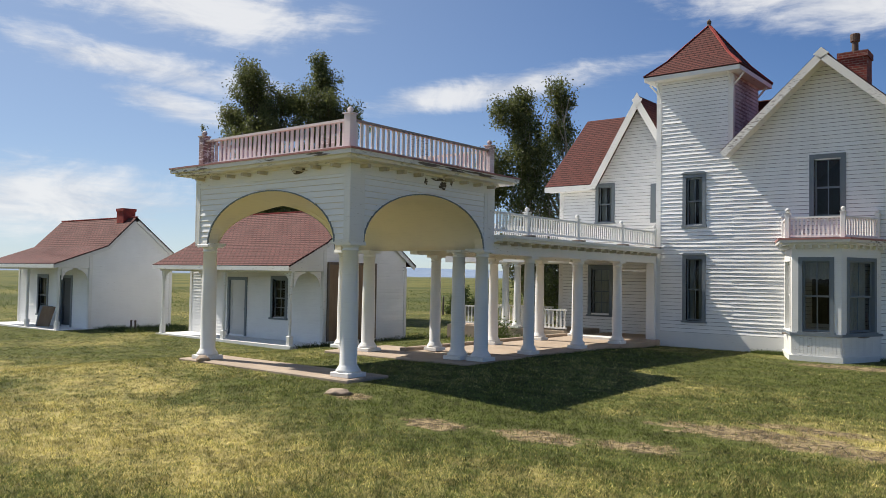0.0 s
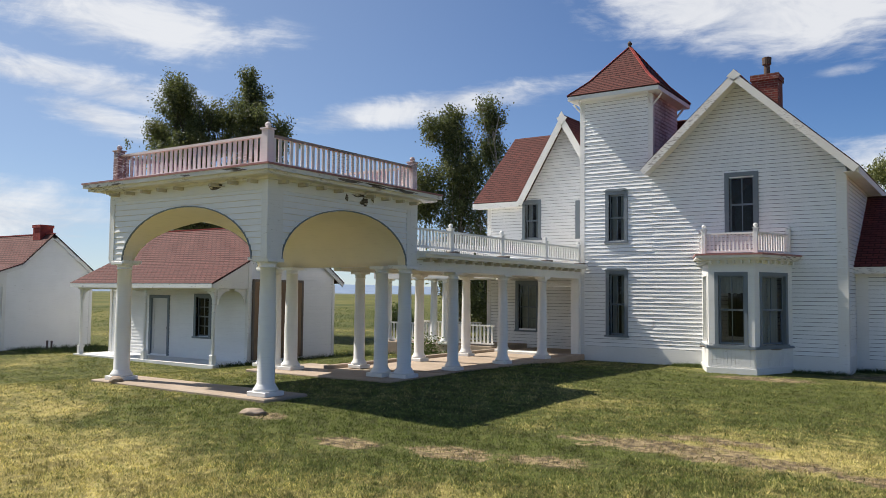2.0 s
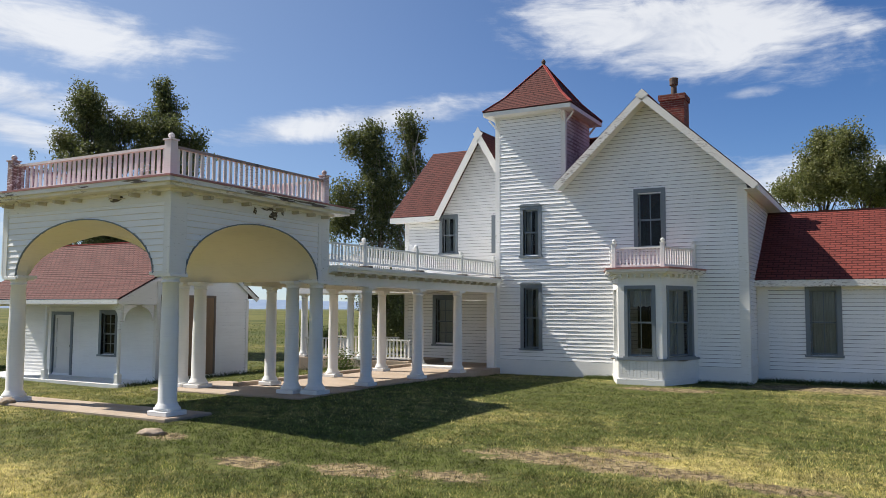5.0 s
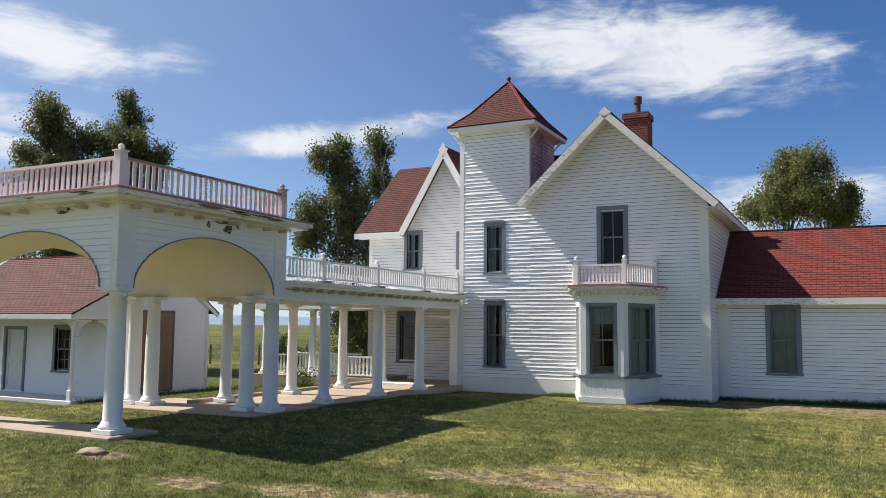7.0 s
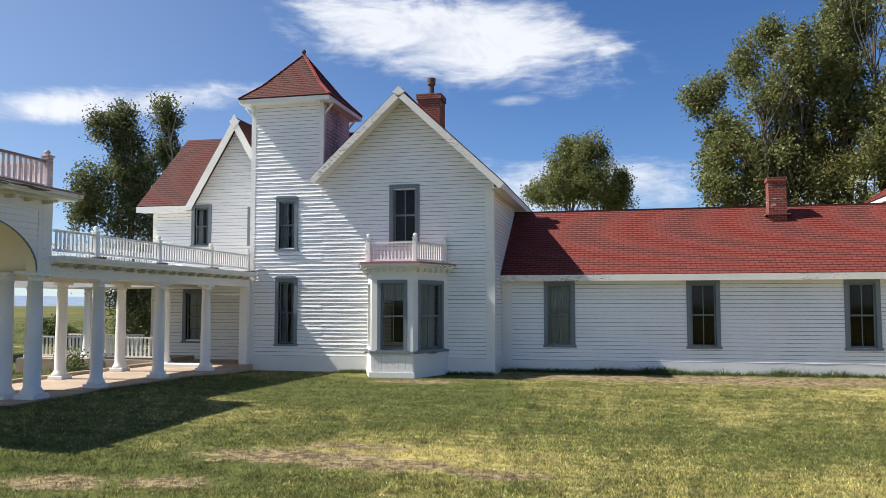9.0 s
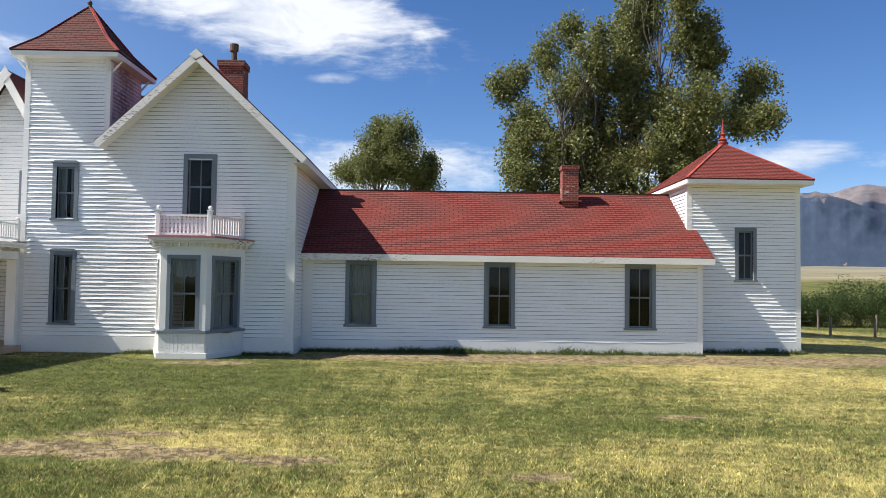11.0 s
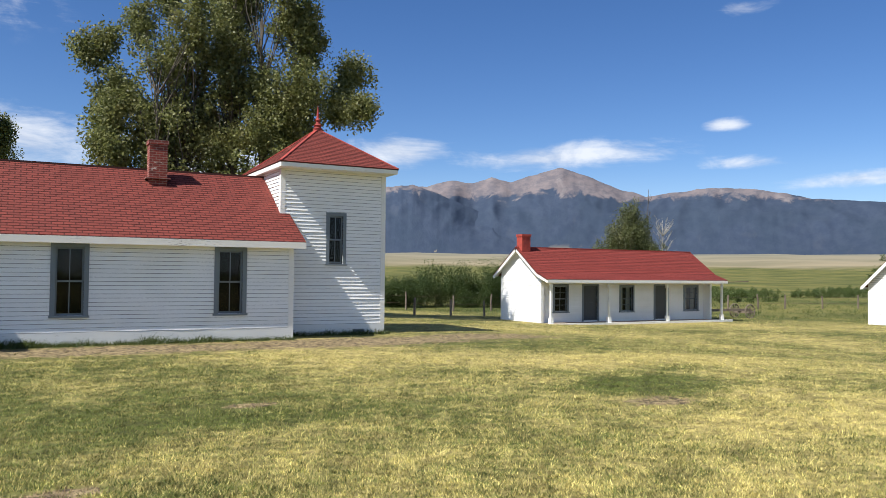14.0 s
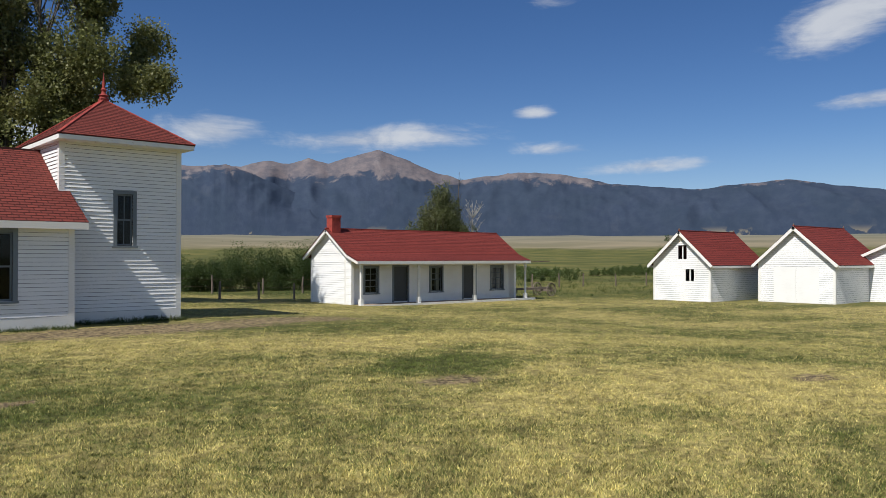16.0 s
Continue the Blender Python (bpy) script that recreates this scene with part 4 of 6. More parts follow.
def bay_ring(bm, grow, z0, z1):
    c = Vector((-5.555, 24.0))
    out = []
    for i, p in enumerate(BAY):
        p = Vector(p)
        q = p + Vector(((p.x - c.x) / abs(p.x - c.x) * grow, -grow if i in (1, 2) else 0.0))
        out.append(q)
    lo = [bm.verts.new((q.x, q.y, z0)) for q in out]
    hi = [bm.verts.new((q.x, q.y, z1)) for q in out]
    bm.faces.new(lo[::-1])
    bm.faces.new(hi)
    for i in range(4):
        j = (i + 1) % 4
        bm.faces.new((lo[i], lo[j], hi[j], hi[i]))


def sub(name, bm, mat, label=""):
    return part(name, bm, mat, bay, label)


bm = bmesh.new()
bay_ring(bm, 0.05, -0.25, 0.10)
sub("base", bm, TRIM)
for i, (a, b) in enumerate(zip(BAY, BAY[1:])):
    a, b = Vector((*a, 0)), Vector((*b, 0))
    d = b - a
    L = d.length
    m = Matrix.Translation(a) @ Matrix.Rotation(math.atan2(d.y, d.x), 4, "Z")
    pw = 0.17 if i == 1 else 0.22
    bm = bmesh.new()
    box(bm, 0.01, L - 0.01, 0.0, 0.10, 0.10, 0.62, m=m)
    sub("lower_panel", bm, TRIM)
    n = int(L / 0.10)
    for q in range(n):
        sub("panel_board", boxes([(0.012 + (L - 0.024) * q / n, 0.004 + (L - 0.024) * (q + 1) / n, -0.012, 0.0, 0.14, 0.60)], m), TRIM)
    bm = bmesh.new()
    box(bm, -0.02, L + 0.02, -0.05, 0.10, 0.62, 0.69, m=m)
    sub("sill", bm, GREY)
    bm = bmesh.new()
    box(bm, 0.0, pw, 0.0, 0.12, 0.69, 2.95, m=m)
    box(bm, L - pw, L, 0.0, 0.12, 0.69, 2.95, m=m)
    box(bm, pw, L - pw, 0.0, 0.12, 2.68, 2.95, m=m)
    sub("pilaster", bm, TRIM)
    # right window: lace drawn wide, also standing in for a pale reflection
    window(house, m @ Matrix.Translation((pw + 0.10, 0.03, 0.74)), L - 2 * pw - 0.20, 1.86, casing=0.10, curtain=(1, 3, 1)[i], frame_mat=(TRIM, None, None)[i])
bm = bmesh.new()
bay_ring(bm, 0.06, 2.95, 3.02)
bay_ring(bm, 0.17, 3.02, 3.08)
bay_ring(bm, 0.25, 3.08, 3.15)
sub("cornice", bm, FLAKED, "stepped flaking cornice")
for i, (a, b) in enumerate(zip(BAY, BAY[1:])):
    a, b = Vector((*a, 0)), Vector((*b, 0))
    d = (b - a).normalized()
    o = Vector((d.y, -d.x, 0))
    for q in range(6):
        p = a + (b - a) * ((q + 0.5) / 6)
        bm = bmesh.new()
        beam(bm, p + Vector((0, 0, 3.015)), p + o * 0.15 + Vector((0, 0, 3.015)), 0.06, 0.09)
        sub("bracket", bm, TRIM)
bm = bmesh.new()
bay_ring(bm, 0.27, 3.15, 3.20)
sub("balcony_roof", bm, FADEDRED, "red painted balcony deck")
balcony = thing("balcony_railing", (-5.5, 23.5, 3.2), "white balcony railing with ball-topped posts and flaking red foot", "railing")
RAIL = [(-6.78, 24.05), (-6.33, 22.75), (-4.95, 22.75), (-4.38, 24.05)]
for x, y in RAIL:
    post_with_ball(balcony, x, y, 3.20, 4.03, 0.12)
for i, (a, b) in enumerate(zip(RAIL, RAIL[1:])):
    railing(balcony, a, b, 3.24, 0.55, TRIM, gap=0.105, wide=0.05, seed=20 + i)
bm = bmesh.new()
box(bm, -5.28, -4.98, 22.70, 22.705, 0.80, 0.99)
sign = part("window_notice", bm, PAPER, None)
tagged(sign, "small white printed notice behind the bay window glass", "notice")
bm = bmesh.new()
for q in range(4):
    box(bm, -5.26, -5.02 - 0.04 * (q % 2), 22.695, 22.6985, 0.83 + 0.04 * q, 0.848 + 0.04 * q)
part("print", bm, INK, sign)

# long wing
WF, WX1 = 25.64, 9.30
wing_holes = [hole(x, x + 0.70, 0.77, 2.60) for x in (-1.47, 2.75, 7.06)]
clad(house, at_wall(0, WF, 0, "front"), [(GX1, 2.78), (WX1, 2.78)], 0.0, wing_holes, skirt=0.30, seed=15)
clad(house, at_wall(WX1, 0, 0, "right"), [(WF, 2.78), (28.85, 5.0), (32.0, 2.78)], 0.0, [], skirt=0.30, seed=16)
clad(house, at_wall(0, 32.0, 0, "back"), [(-WX1, 2.78), (-GX1, 2.78)], 0.0, [], seed=17)
corner_board(house, WX1, WF, -0.2, 2.75, 1, -1)
bm = bmesh.new()
box(bm, GX1 + 0.03, GX1 + 0.34, WF - 0.032, WF, 0.30, 2.75)
part("corner_board", bm, TRIM, house)
roof_plane(house, (GX1, 25.315, 2.906), (9.61, 25.315, 2.906), (9.40, 28.85, 5.22), (GX1, 28.85, 5.22), RED, label="long sunlit red shingle roof")
roof_plane(house, (9.56, 32.5, 2.90), (GX1, 32.5, 2.90), (GX1, 28.85, 5.22), (9.40, 28.85, 5.22), RED, label="red shingle roof slope")
bm = bmesh.new()
box(bm, GX1 + 0.01, 9.60, 25.275, 25.315, 2.704, 2.896)
box(bm, GX1 + 0.01, 9.60, 25.315, WF, 2.745, 2.765)
beam(bm, (9.61, 25.315, 2.866), (9.42, 28.85, 5.18), 0.04, 0.14)
part("eave_board", bm, FLAKED, house, "flaking white eave board")
bm = bmesh.new()
box(bm, GX1, 9.40, 28.80, 28.90, 5.20, 5.26)
part("ridge_cap", bm, FADED, house)
for i, x in enumerate((-1.47, 2.75, 7.06)):
    window(house, at_wall(x, WF, 0.77, "front"), 0.70, 1.83, casing=0.125, curtain=(1, 0, 0)[i])
bm = bmesh.new()
box(bm, 5.40, 5.94, 28.0, 28.5, 4.5, 5.95)
box(bm, 5.37, 5.97, 27.97, 28.53, 5.95, 6.08)
box(bm, 5.30, 6.04, 27.9, 28.6, 4.86, 4.90)
part("chimney", bm, BRICK, house, "slim red brick chimney with worn paint")

# small tower at the wing's end
SX0, SX1, SY0, SY1 = 9.25, 12.86, 26.8, 30.4
clad(house, at_wall(0, SY0, 0, "front"), [(SX0, 5.32), (SX1, 5.32)], 0.0, [hole(10.88, 11.36, 2.30, 3.86)], skirt=0.30, seed=18)
clad(house, at_wall(SX0, 0, 0, "left"), [(-SY1, 5.32), (-SY0 - 0.005, 5.32)], 2.6, [], seed=19)
clad(house, at_wall(SX1, 0, 0, "right"), [(SY0 + 0.005, 5.32), (SY1, 5.32)], 0.0, [], skirt=0.30, seed=20)
clad(house, at_wall(0, SY1, 0, "back"), [(-SX1, 5.32), (-SX0, 5.32)], 0.0, [], seed=21)
corner_board(house, SX1, SY0, -0.2, 5.3, 1, -1)
corner_board(house, SX0, SY0, 3.8, 5.3, -1, -1)
window(house, at_wall(10.88, SY0, 2.30, "front"), 0.48, 1.56, casing=0.11)
tower_roof(11.06, 28.6, [(2.03, 2.42, 5.48)], 7.02, RED)
bm = bmesh.new()
box(bm, 10.93, 11.19, 28.47, 28.73, 6.95, 7.05)
lathe(bm, [(0.15, 0), (0.12, 0.06), (0.16, 0.11), (0.08, 0.17), (0.06, 0.24), (0.095, 0.30), (0.05, 0.36), (0.045, 0.5), (0.005, 0.86)], (11.06, 28.6, 7.04), 14)
part("finial", bm, REDPAINT, house, "turned red finial")
bm = bmesh.new()
box(bm, 11.75, 12.15, SY0 - 0.034, SY0 - 0.02, 0.02, 0.12)
part("foundation_vent", bm, GREY, house, "small grey foundation vent")

# ---- porte-cochere ----
pc = thing("porte_cochere", (-13.1, 12.7, 0.05), "white arched carriage porch with turned columns and a railed roof", "porch")
PX0, PX1, PY0, PY1, SPRING, PTOP = -15.50, -10.70, 10.46, 15.05, 2.64, 4.12
DECK = 0.12
for x, y in ((-10.86, 10.66), (-15.22, 10.62), (-10.82, 14.84), (-11.40, 14.72), (-14.14, 14.58), (-14.72, 14.58), (-15.25, 14.8)):
    column(pc, x, y, DECK, SPRING, 0.165, 0.48)


def arched(m, u0, u1, arch, seed, holes=()):
    """A boarded wall over an elliptical arch."""
    c, a, zs, rise = arch
    n = 28
    curve = [(c + a * math.cos(math.pi * i / n), zs + rise * math.sin(math.pi * i / n)) for i in range(n + 1)]
    bm = bmesh.new()
    for (ua, za), (ub, zb) in zip(curve, curve[1:]):
        prism(bm, [(ub, zb), (ua, za), (ua, PTOP), (ub, PTOP)], 0.22, m)
    prism(bm, [(u0, zs), (c - a, zs), (c - a, PTOP), (u0, PTOP)], 0.22, m)
    prism(bm, [(c + a, zs), (u1, zs), (u1, PTOP), (c + a, PTOP)], 0.22, m)
    bmesh.ops.remove_doubles(bm, verts=bm.verts, dist=1e-4)
    bmesh.ops.recalc_face_normals(bm, faces=bm.faces)
    wall = part("arch_wall", bm, CREAM, pc, "boarded wall over an elliptical arch")
    rng = random.Random(seed)
    for row in board_rows([(u0 + 0.12, PTOP - 0.16), (u1 - 0.12, PTOP - 0.16)], zs + 0.03, (), 0.118, arch):
        bm = bmesh.new()
        board(bm, row, m, rng, 0.022)
        part("siding_board", bm, WHITE, wall)
    bm = bmesh.new()
    for (ua, za), (ub, zb) in zip(curve, curve[1:]):
        ka, kb = 1.014, 1.014
        prism(bm, [(ub, zb), (ua, za), (c + (ua - c) * ka, zs + (za - zs) * 1.02), (c + (ub - c) * kb, zs + (zb - zs) * 1.02)], 0.03, m @ Matrix.Translation((0, -0.03, 0)))
    part("arch_trim", bm, GREY, wall, "thin grey arch moulding")
    bm = bmesh.new()
    box(bm, u0, u0 + 0.13, -0.03, 0, zs, PTOP - 0.1, m=m)
    box(bm, u1 - 0.13, u1, -0.03, 0, zs, PTOP - 0.1, m=m)
    box(bm, u0, u1, -0.035, 0, PTOP - 0.20, PTOP, m=m)
    part("frieze", bm, TRIM, wall)


arched(at_wall(0, PY0, 0, "front"), PX0, PX1, (-13.08, 1.98, SPRING, 1.06), 31)
arched(at_wall(PX1, 0, 0, "right"), PY0 + 0.23, PY1 - 0.23, (12.76, 1.93, SPRING, 1.06), 32)
arched(at_wall(PX0, 0, 0, "left"), -PY1 + 0.23, -PY0 - 0.23, (-12.76, 1.93, SPRING, 1.06), 33)
clad(pc, at_wall(0, PY1, 0, "back"), [(-PX1, PTOP), (-PX0, PTOP)], SPRING, [], seed=34, thick=0.2, inner=False)
for y0, y1 in ((PY0 - 0.032, PY0 + 0.24), (PY1 - 0.24, PY1 + 0.03)):
    for x0, x1 in ((PX1 - 0.004, PX1 + 0.034), (PX0 - 0.034, PX0 + 0.004)):
        part("corner_board", boxes([(x0, x1, y0, y1, SPRING + 0.031, PTOP - 0.021)]), TRIM, pc)
# vaulted ceiling: a barrel between the side arches, cut by a half barrel from the front arch
nx, ny = 48, 48
bm = bmesh.new()
grid = []
for i in range(nx + 1):
    x = PX0 + 0.2 + (PX1 - PX0 - 0.4) * i / nx
    col = []
    for j in range(ny + 1):
        y = PY0 + 0.1 + (PY1 - PY0 - 0.2) * j / ny
        e1 = 1.06 * math.sqrt(max(0.0, 1 - ((x + 13.08) / 2.0) ** 2))
        e2 = 1.06 * math.sqrt(max(0.0, 1 - ((y - 12.76) / 1.95) ** 2))
        e1 = e1 if y < 12.76 else 0
        col.append(bm.verts.new((x, y, SPRING + 0.005 + max(e1, e2))))
    grid.append(col)
for i in range(nx):
    for j in range(ny):
        bm.faces.new((grid[i][j], grid[i][j + 1], grid[i + 1][j + 1], grid[i + 1][j]))
part("vault", bm, CREAM, pc, "cream plastered groin vault", smooth=True)
for y0, y1 in ((PY0 - 0.02, PY0 + 0.40), (PY1 - 0.40, PY1 + 0.02)):
    for x0, x1 in ((PX0 - 0.02, -14.98), (-11.18, PX1 + 0.02)):
        part("impost", boxes([(x0, x1, y0, y1, SPRING - 0.03, SPRING + 0.03)]), TRIM, pc)
for name, grow, lo, hi in (("bed_moulding", 0.10, -0.02, 0.03), ("soffit", 0.36, 0.03, 0.09), ("cornice", 0.44, 0.09, 0.17)):
    bm = bmesh.new()
    box(bm, PX0 - grow, PX1 + grow, PY0 - grow, PY1 + grow, PTOP + lo, PTOP + hi)
    part(name, bm, FLAKED, pc, "wide flaking white cornice" if name == "cornice" else "")
bm = bmesh.new()
box(bm, PX0 - 0.46, PX1 + 0.46, PY0 - 0.46, PY1 + 0.46, PTOP + 0.17, PTOP + 0.205)
part("roof", bm, FADEDRED, pc, "flat red roof with a worn drip edge")
# splintered paint along the cornice
chips = random.Random(52)
for q in range(16):
    front = q < 5
    c = chips.uniform(PX0 + 0.5, PX1 - 0.3) if front else chips.uniform(11.9, 14.4)
    long, z = chips.uniform(0.12, 0.42), PTOP + chips.uniform(0.10, 0.155)
    shape = [(c - long, z), (c - long * 0.4, z - 0.02), (c + long * 0.2, z - chips.uniform(0.012, 0.03)), (c + long, z - 0.006), (c + long * 0.5, z + 0.012), (c - long * 0.3, z + 0.010)]
    bm = bmesh.new()
    prism(bm, shape, 0.008, Matrix.Translation((0, PY0 - 0.446, 0)) if front else at_wall(PX1 + 0.446, 0, 0, "right"))
    part("bare_wood", bm, OLDWOOD, pc, "bare splintered wood where the paint has gone")
for q in range(9):
    t = (q + 0.5) / 9
    x, y = PX0 + (PX1 - PX0) * t, PY0 + (PY1 - PY0) * t
    if q != 5:
        part("modillion", boxes([(x - 0.04, x + 0.04, PY0 - 0.24, PY0 - 0.037, PTOP - 0.085, PTOP - 0.022)]), SOFFIT, pc)
    if q != 4:
        part("modillion", boxes([(PX1 + 0.037, PX1 + 0.24, y - 0.04, y + 0.04, PTOP - 0.085, PTOP - 0.022)]), SOFFIT, pc)
def rotten(c, z, wd, hh, m, seed):
    """A ragged hole in the frieze with splinters of lath hanging in it."""
    rr = random.Random(seed)
    n = 17
    ring = []
    for i in range(n):
        t = 2 * math.pi * i / n
        k = rr.uniform(0.55, 1.15)
        ring.append((c + wd * k * math.cos(t), z + hh * k * math.sin(t)))
    bm = bmesh.new()
    prism(bm, ring, 0.008, m @ Matrix.Translation((0, -0.006, 0)))
    patch = part("rotten_patch", bm, ROT, pc, "dark ragged hole where the frieze has rotted")
    for q in range(4):
        u, v, long = c + rr.uniform(-wd, wd * 0.4), z + rr.uniform(-hh, hh), rr.uniform(0.3, 0.8) * wd
        bm = bmesh.new()
        prism(bm, [(u, v), (u + long, v + rr.uniform(-0.03, 0.02)), (u + long, v + 0.018), (u, v + 0.022)], 0.012, m @ Matrix.Translation((0, -0.020, 0)))
        part("splinter", bm, (OLDWOOD, SOFFIT)[q % 2], patch)


rotten(-12.12, PTOP - 0.075, 0.24, 0.060, at_wall(0, PY0 - 0.036, 0, "front"), 61)
for q, (y, wd, hh, dz) in enumerate(((12.60, 0.05, 0.075, -0.14), (13.16, 0.15, 0.095, -0.17), (13.44, 0.05, 0.035, -0.10), (12.95, 0.20, 0.03, -0.07))):
    rotten(y, PTOP + dz, wd, hh, at_wall(PX1 + 0.036, 0, 0, "right"), 62 + q)
pc_rail = thing("roof_railing", (-13.1, 12.7, 4.33), "faded pink and white flat-baluster railing on the porch roof", "railing")
Q = [(-15.40, 10.52), (-10.80, 10.52), (-10.76, 14.98), (-15.40, 14.98)]
for x, y in Q:
    post_with_ball(pc_rail, x, y, 4.33, 5.18, 0.17, PINK)
for i in range(4):
    a, b = Vector(Q[i]), Vector(Q[(i + 1) % 4])
    d = (b - a).normalized() * 0.09
    railing(pc_rail, a + d, b - d, 4.40, 0.56, PINK if i != 1 else FLAKED, gap=0.145, wide=0.072, seed=40 + i, cap=WORNCAP if i in (1, 3) else PINK)
bm = bmesh.new()
box(bm, -15.75, -10.45, 10.25, 11.35, -0.2, DECK, bevel=0.02)
box(bm, -15.0, -10.5, 13.9, 16.2, -0.2, DECK, bevel=0.02)
slab = tagged(part("concrete_slab", bm, CONCRETE), "pale concrete slab under the carriage porch", "slab", kind="structure")

# ---- covered walkway to the house ----
cw = thing("covered_walkway", (-11.9, 19.5, 0.05), "white colonnaded walkway with a railed flat roof joining the house", "walkway")
for x, y in ((-10.82, 16.85), (-10.80, 19.28), (-10.78, 21.6), (-13.0, 15.85), (-13.05, 18.5), (-13.05, 20.95), (-13.1, 23.3)):
    column(cw, x, y, DECK + 0.02, 2.56, 0.14, 0.40)
bm = bmesh.new()
box(bm, -10.92, -10.68, PY1 + 0.01, 24.1, 2.56, 2.80)
part("beam", bm, TRIM, cw)
bm = bmesh.new()
box(bm, -13.2, -12.96, PY1 + 0.01, 25.9, 2.56, 2.80)
part("beam", bm, TRIM, cw)
bm = bmesh.new()
box(bm, -13.2, -10.7, PY1 + 0.02, 25.9, 2.80, 2.83)
part("ceiling_board", bm, SOFFIT, cw)
bm = bmesh.new()
box(bm, -13.45, -10.42, PY1 + 0.02, 23.92, 2.86, 2.93)
box(bm, -13.52, -10.34, PY1 + 0.02, 23.92, 2.93, 3.0)
box(bm, -13.3, -10.6, PY1 + 0.02, 23.92, 2.83, 2.86)
part("roof", bm, TRIM, cw, "flat roof with a white moulded cornice")
for q in range(19):
    y = PY1 + 0.35 + 0.46 * q
    part("bracket", boxes([(-10.68, -10.48, y - 0.05, y + 0.05, 2.77, 2.858)]), SOFFIT, cw)
bm = bmesh.new()
box(bm, -10.95, -10.68, 23.95, 24.14, DECK, 2.56)
part("pilaster", bm, TRIM, cw)
cw_rail = thing("walkway_railing", (-11.9, 19.5, 3.0), "white flat-baluster railing with ball-topped posts along the walkway roof", "railing")
ys = [15.15, 16.55, 19.05, 21.68, 24.0]
for y in ys[1:]:
    post_with_ball(cw_rail, -10.72, y, 3.0, 3.75, 0.13)
for a, b in zip(ys, ys[1:]):
    railing(cw_rail, (-10.72, a + 0.06), (-10.72, b - 0.06), 3.10, 0.46, TRIM, gap=0.118, wide=0.055, seed=int(a))
    railing(cw_rail, (-13.2, a + 0.06), (-13.2, b - 0.06), 3.10, 0.46, TRIM, gap=0.118, wide=0.055, seed=int(a) + 7)
bm = bmesh.new()
for y in ys[1:]:
    box(bm, -10.82, -10.50, y - 0.08, y + 0.08, 3.0, 3.06)
part("post_foot", bm, OLDWOOD, cw_rail)
bm = bmesh.new()
box(bm, -13.30, -10.55, 16.2, 25.99, -0.2, DECK + 0.02, bevel=0.02)
tagged(part("walkway_floor", bm, CONCRETE), "tan concrete floor of the covered walkway", "floor", kind="structure")
bm = bmesh.new()
box(bm, -13.62, -13.42, 15.2, 23.6, -0.2, DECK + 0.09, bevel=0.02)
tagged(part("stone_kerb", bm, STONE), "low tan stone kerb beside the walkway", "kerb", kind="structure")
bm = bmesh.new()
prism(bm, [(-12.9, 0.14), (-11.6, 0.14), (-11.55, 0.20), (-12.85, 0.21)], 0.75, Matrix.Translation((0, 22.7, 0)))
tagged(part("wooden_ramp", bm, TRIM), "white painted board ramp on the walkway floor", "ramp")

# side porch
sp = thing("side_porch", (-16.0, 25.0, 0.05), "white side porch with columns and a low railing", "porch")
bm = bmesh.new()
box(bm, -18.6, -13.64, 23.45, 25.98, -0.3, 0.26)
part("floor", bm, CONCRETE, sp)
for x, y in ((-16.2, 23.75), (-15.6, 23.6), (-18.3, 23.8)):
    column(sp, x, y, 0.26, 2.56, 0.13, 0.36)
bm = bmesh.new()
box(bm, -18.7, -13.21, 23.4, 25.98, 2.56, 2.85)
part("roof", bm, TRIM, sp)
railing(sp, (-18.2, 23.75), (-16.35, 23.75), 0.32, 0.66, TRIM, gap=0.14, seed=60)
railing(sp, (-15.45, 23.65), (-13.65, 23.65), 0.32, 0.66, TRIM, gap=0.14, seed=61)
railing(sp, (-18.4, 25.7), (-15.4, 25.7), 0.32, 0.66, TRIM, gap=0.14, seed=62)


# ---- outbuildings ----
def door(parent, m, w, h, mat):
    """A panelled door in a grey casing; the opening's lower left corner is the local origin."""
    c = 0.11
    bm = bmesh.new()
    for r in ((-c, 0, -0.04, 0.10, 0.0, h + c), (w, w + c, -0.04, 0.10, 0.0, h + c), (-0.001, w + 0.001, -0.038, 0.10, h, h + c)):
        box(bm, *r, m=m)
    d = part("door", bm, GREY, parent, "panelled wooden door in a grey casing")
    bm = bmesh.new()
    box(bm, 0.0, w, 0.05, 0.09, 0.0, h, m=m)
    for u0, u1, z0, z1 in ((0, 0.11, 0, h), (w - 0.11, w, 0, h), (0.11, w - 0.11, 0, 0.2), (0.11, w - 0.11, h * 0.45, h * 0.53), (0.11, w - 0.11, h - 0.12, h)):
        box(bm, u0, u1, 0.03, 0.05, z0, z1, m=m)
    part("leaf", bm, mat, d)
    bm = bmesh.new()
    lathe(bm, [(0.01, 0), (0.03, 0.01), (0.03, 0.03), (0.01, 0.045)], (0, 0, 0), 10)
    bmesh.ops.transform(bm, matrix=m @ Matrix.Translation((w - 0.06, 0.03, h * 0.48)) @ Matrix.Rotation(radians(90), 4, "X"), verts=bm.verts)
    part("knob", bm, IRON, d)
    return d


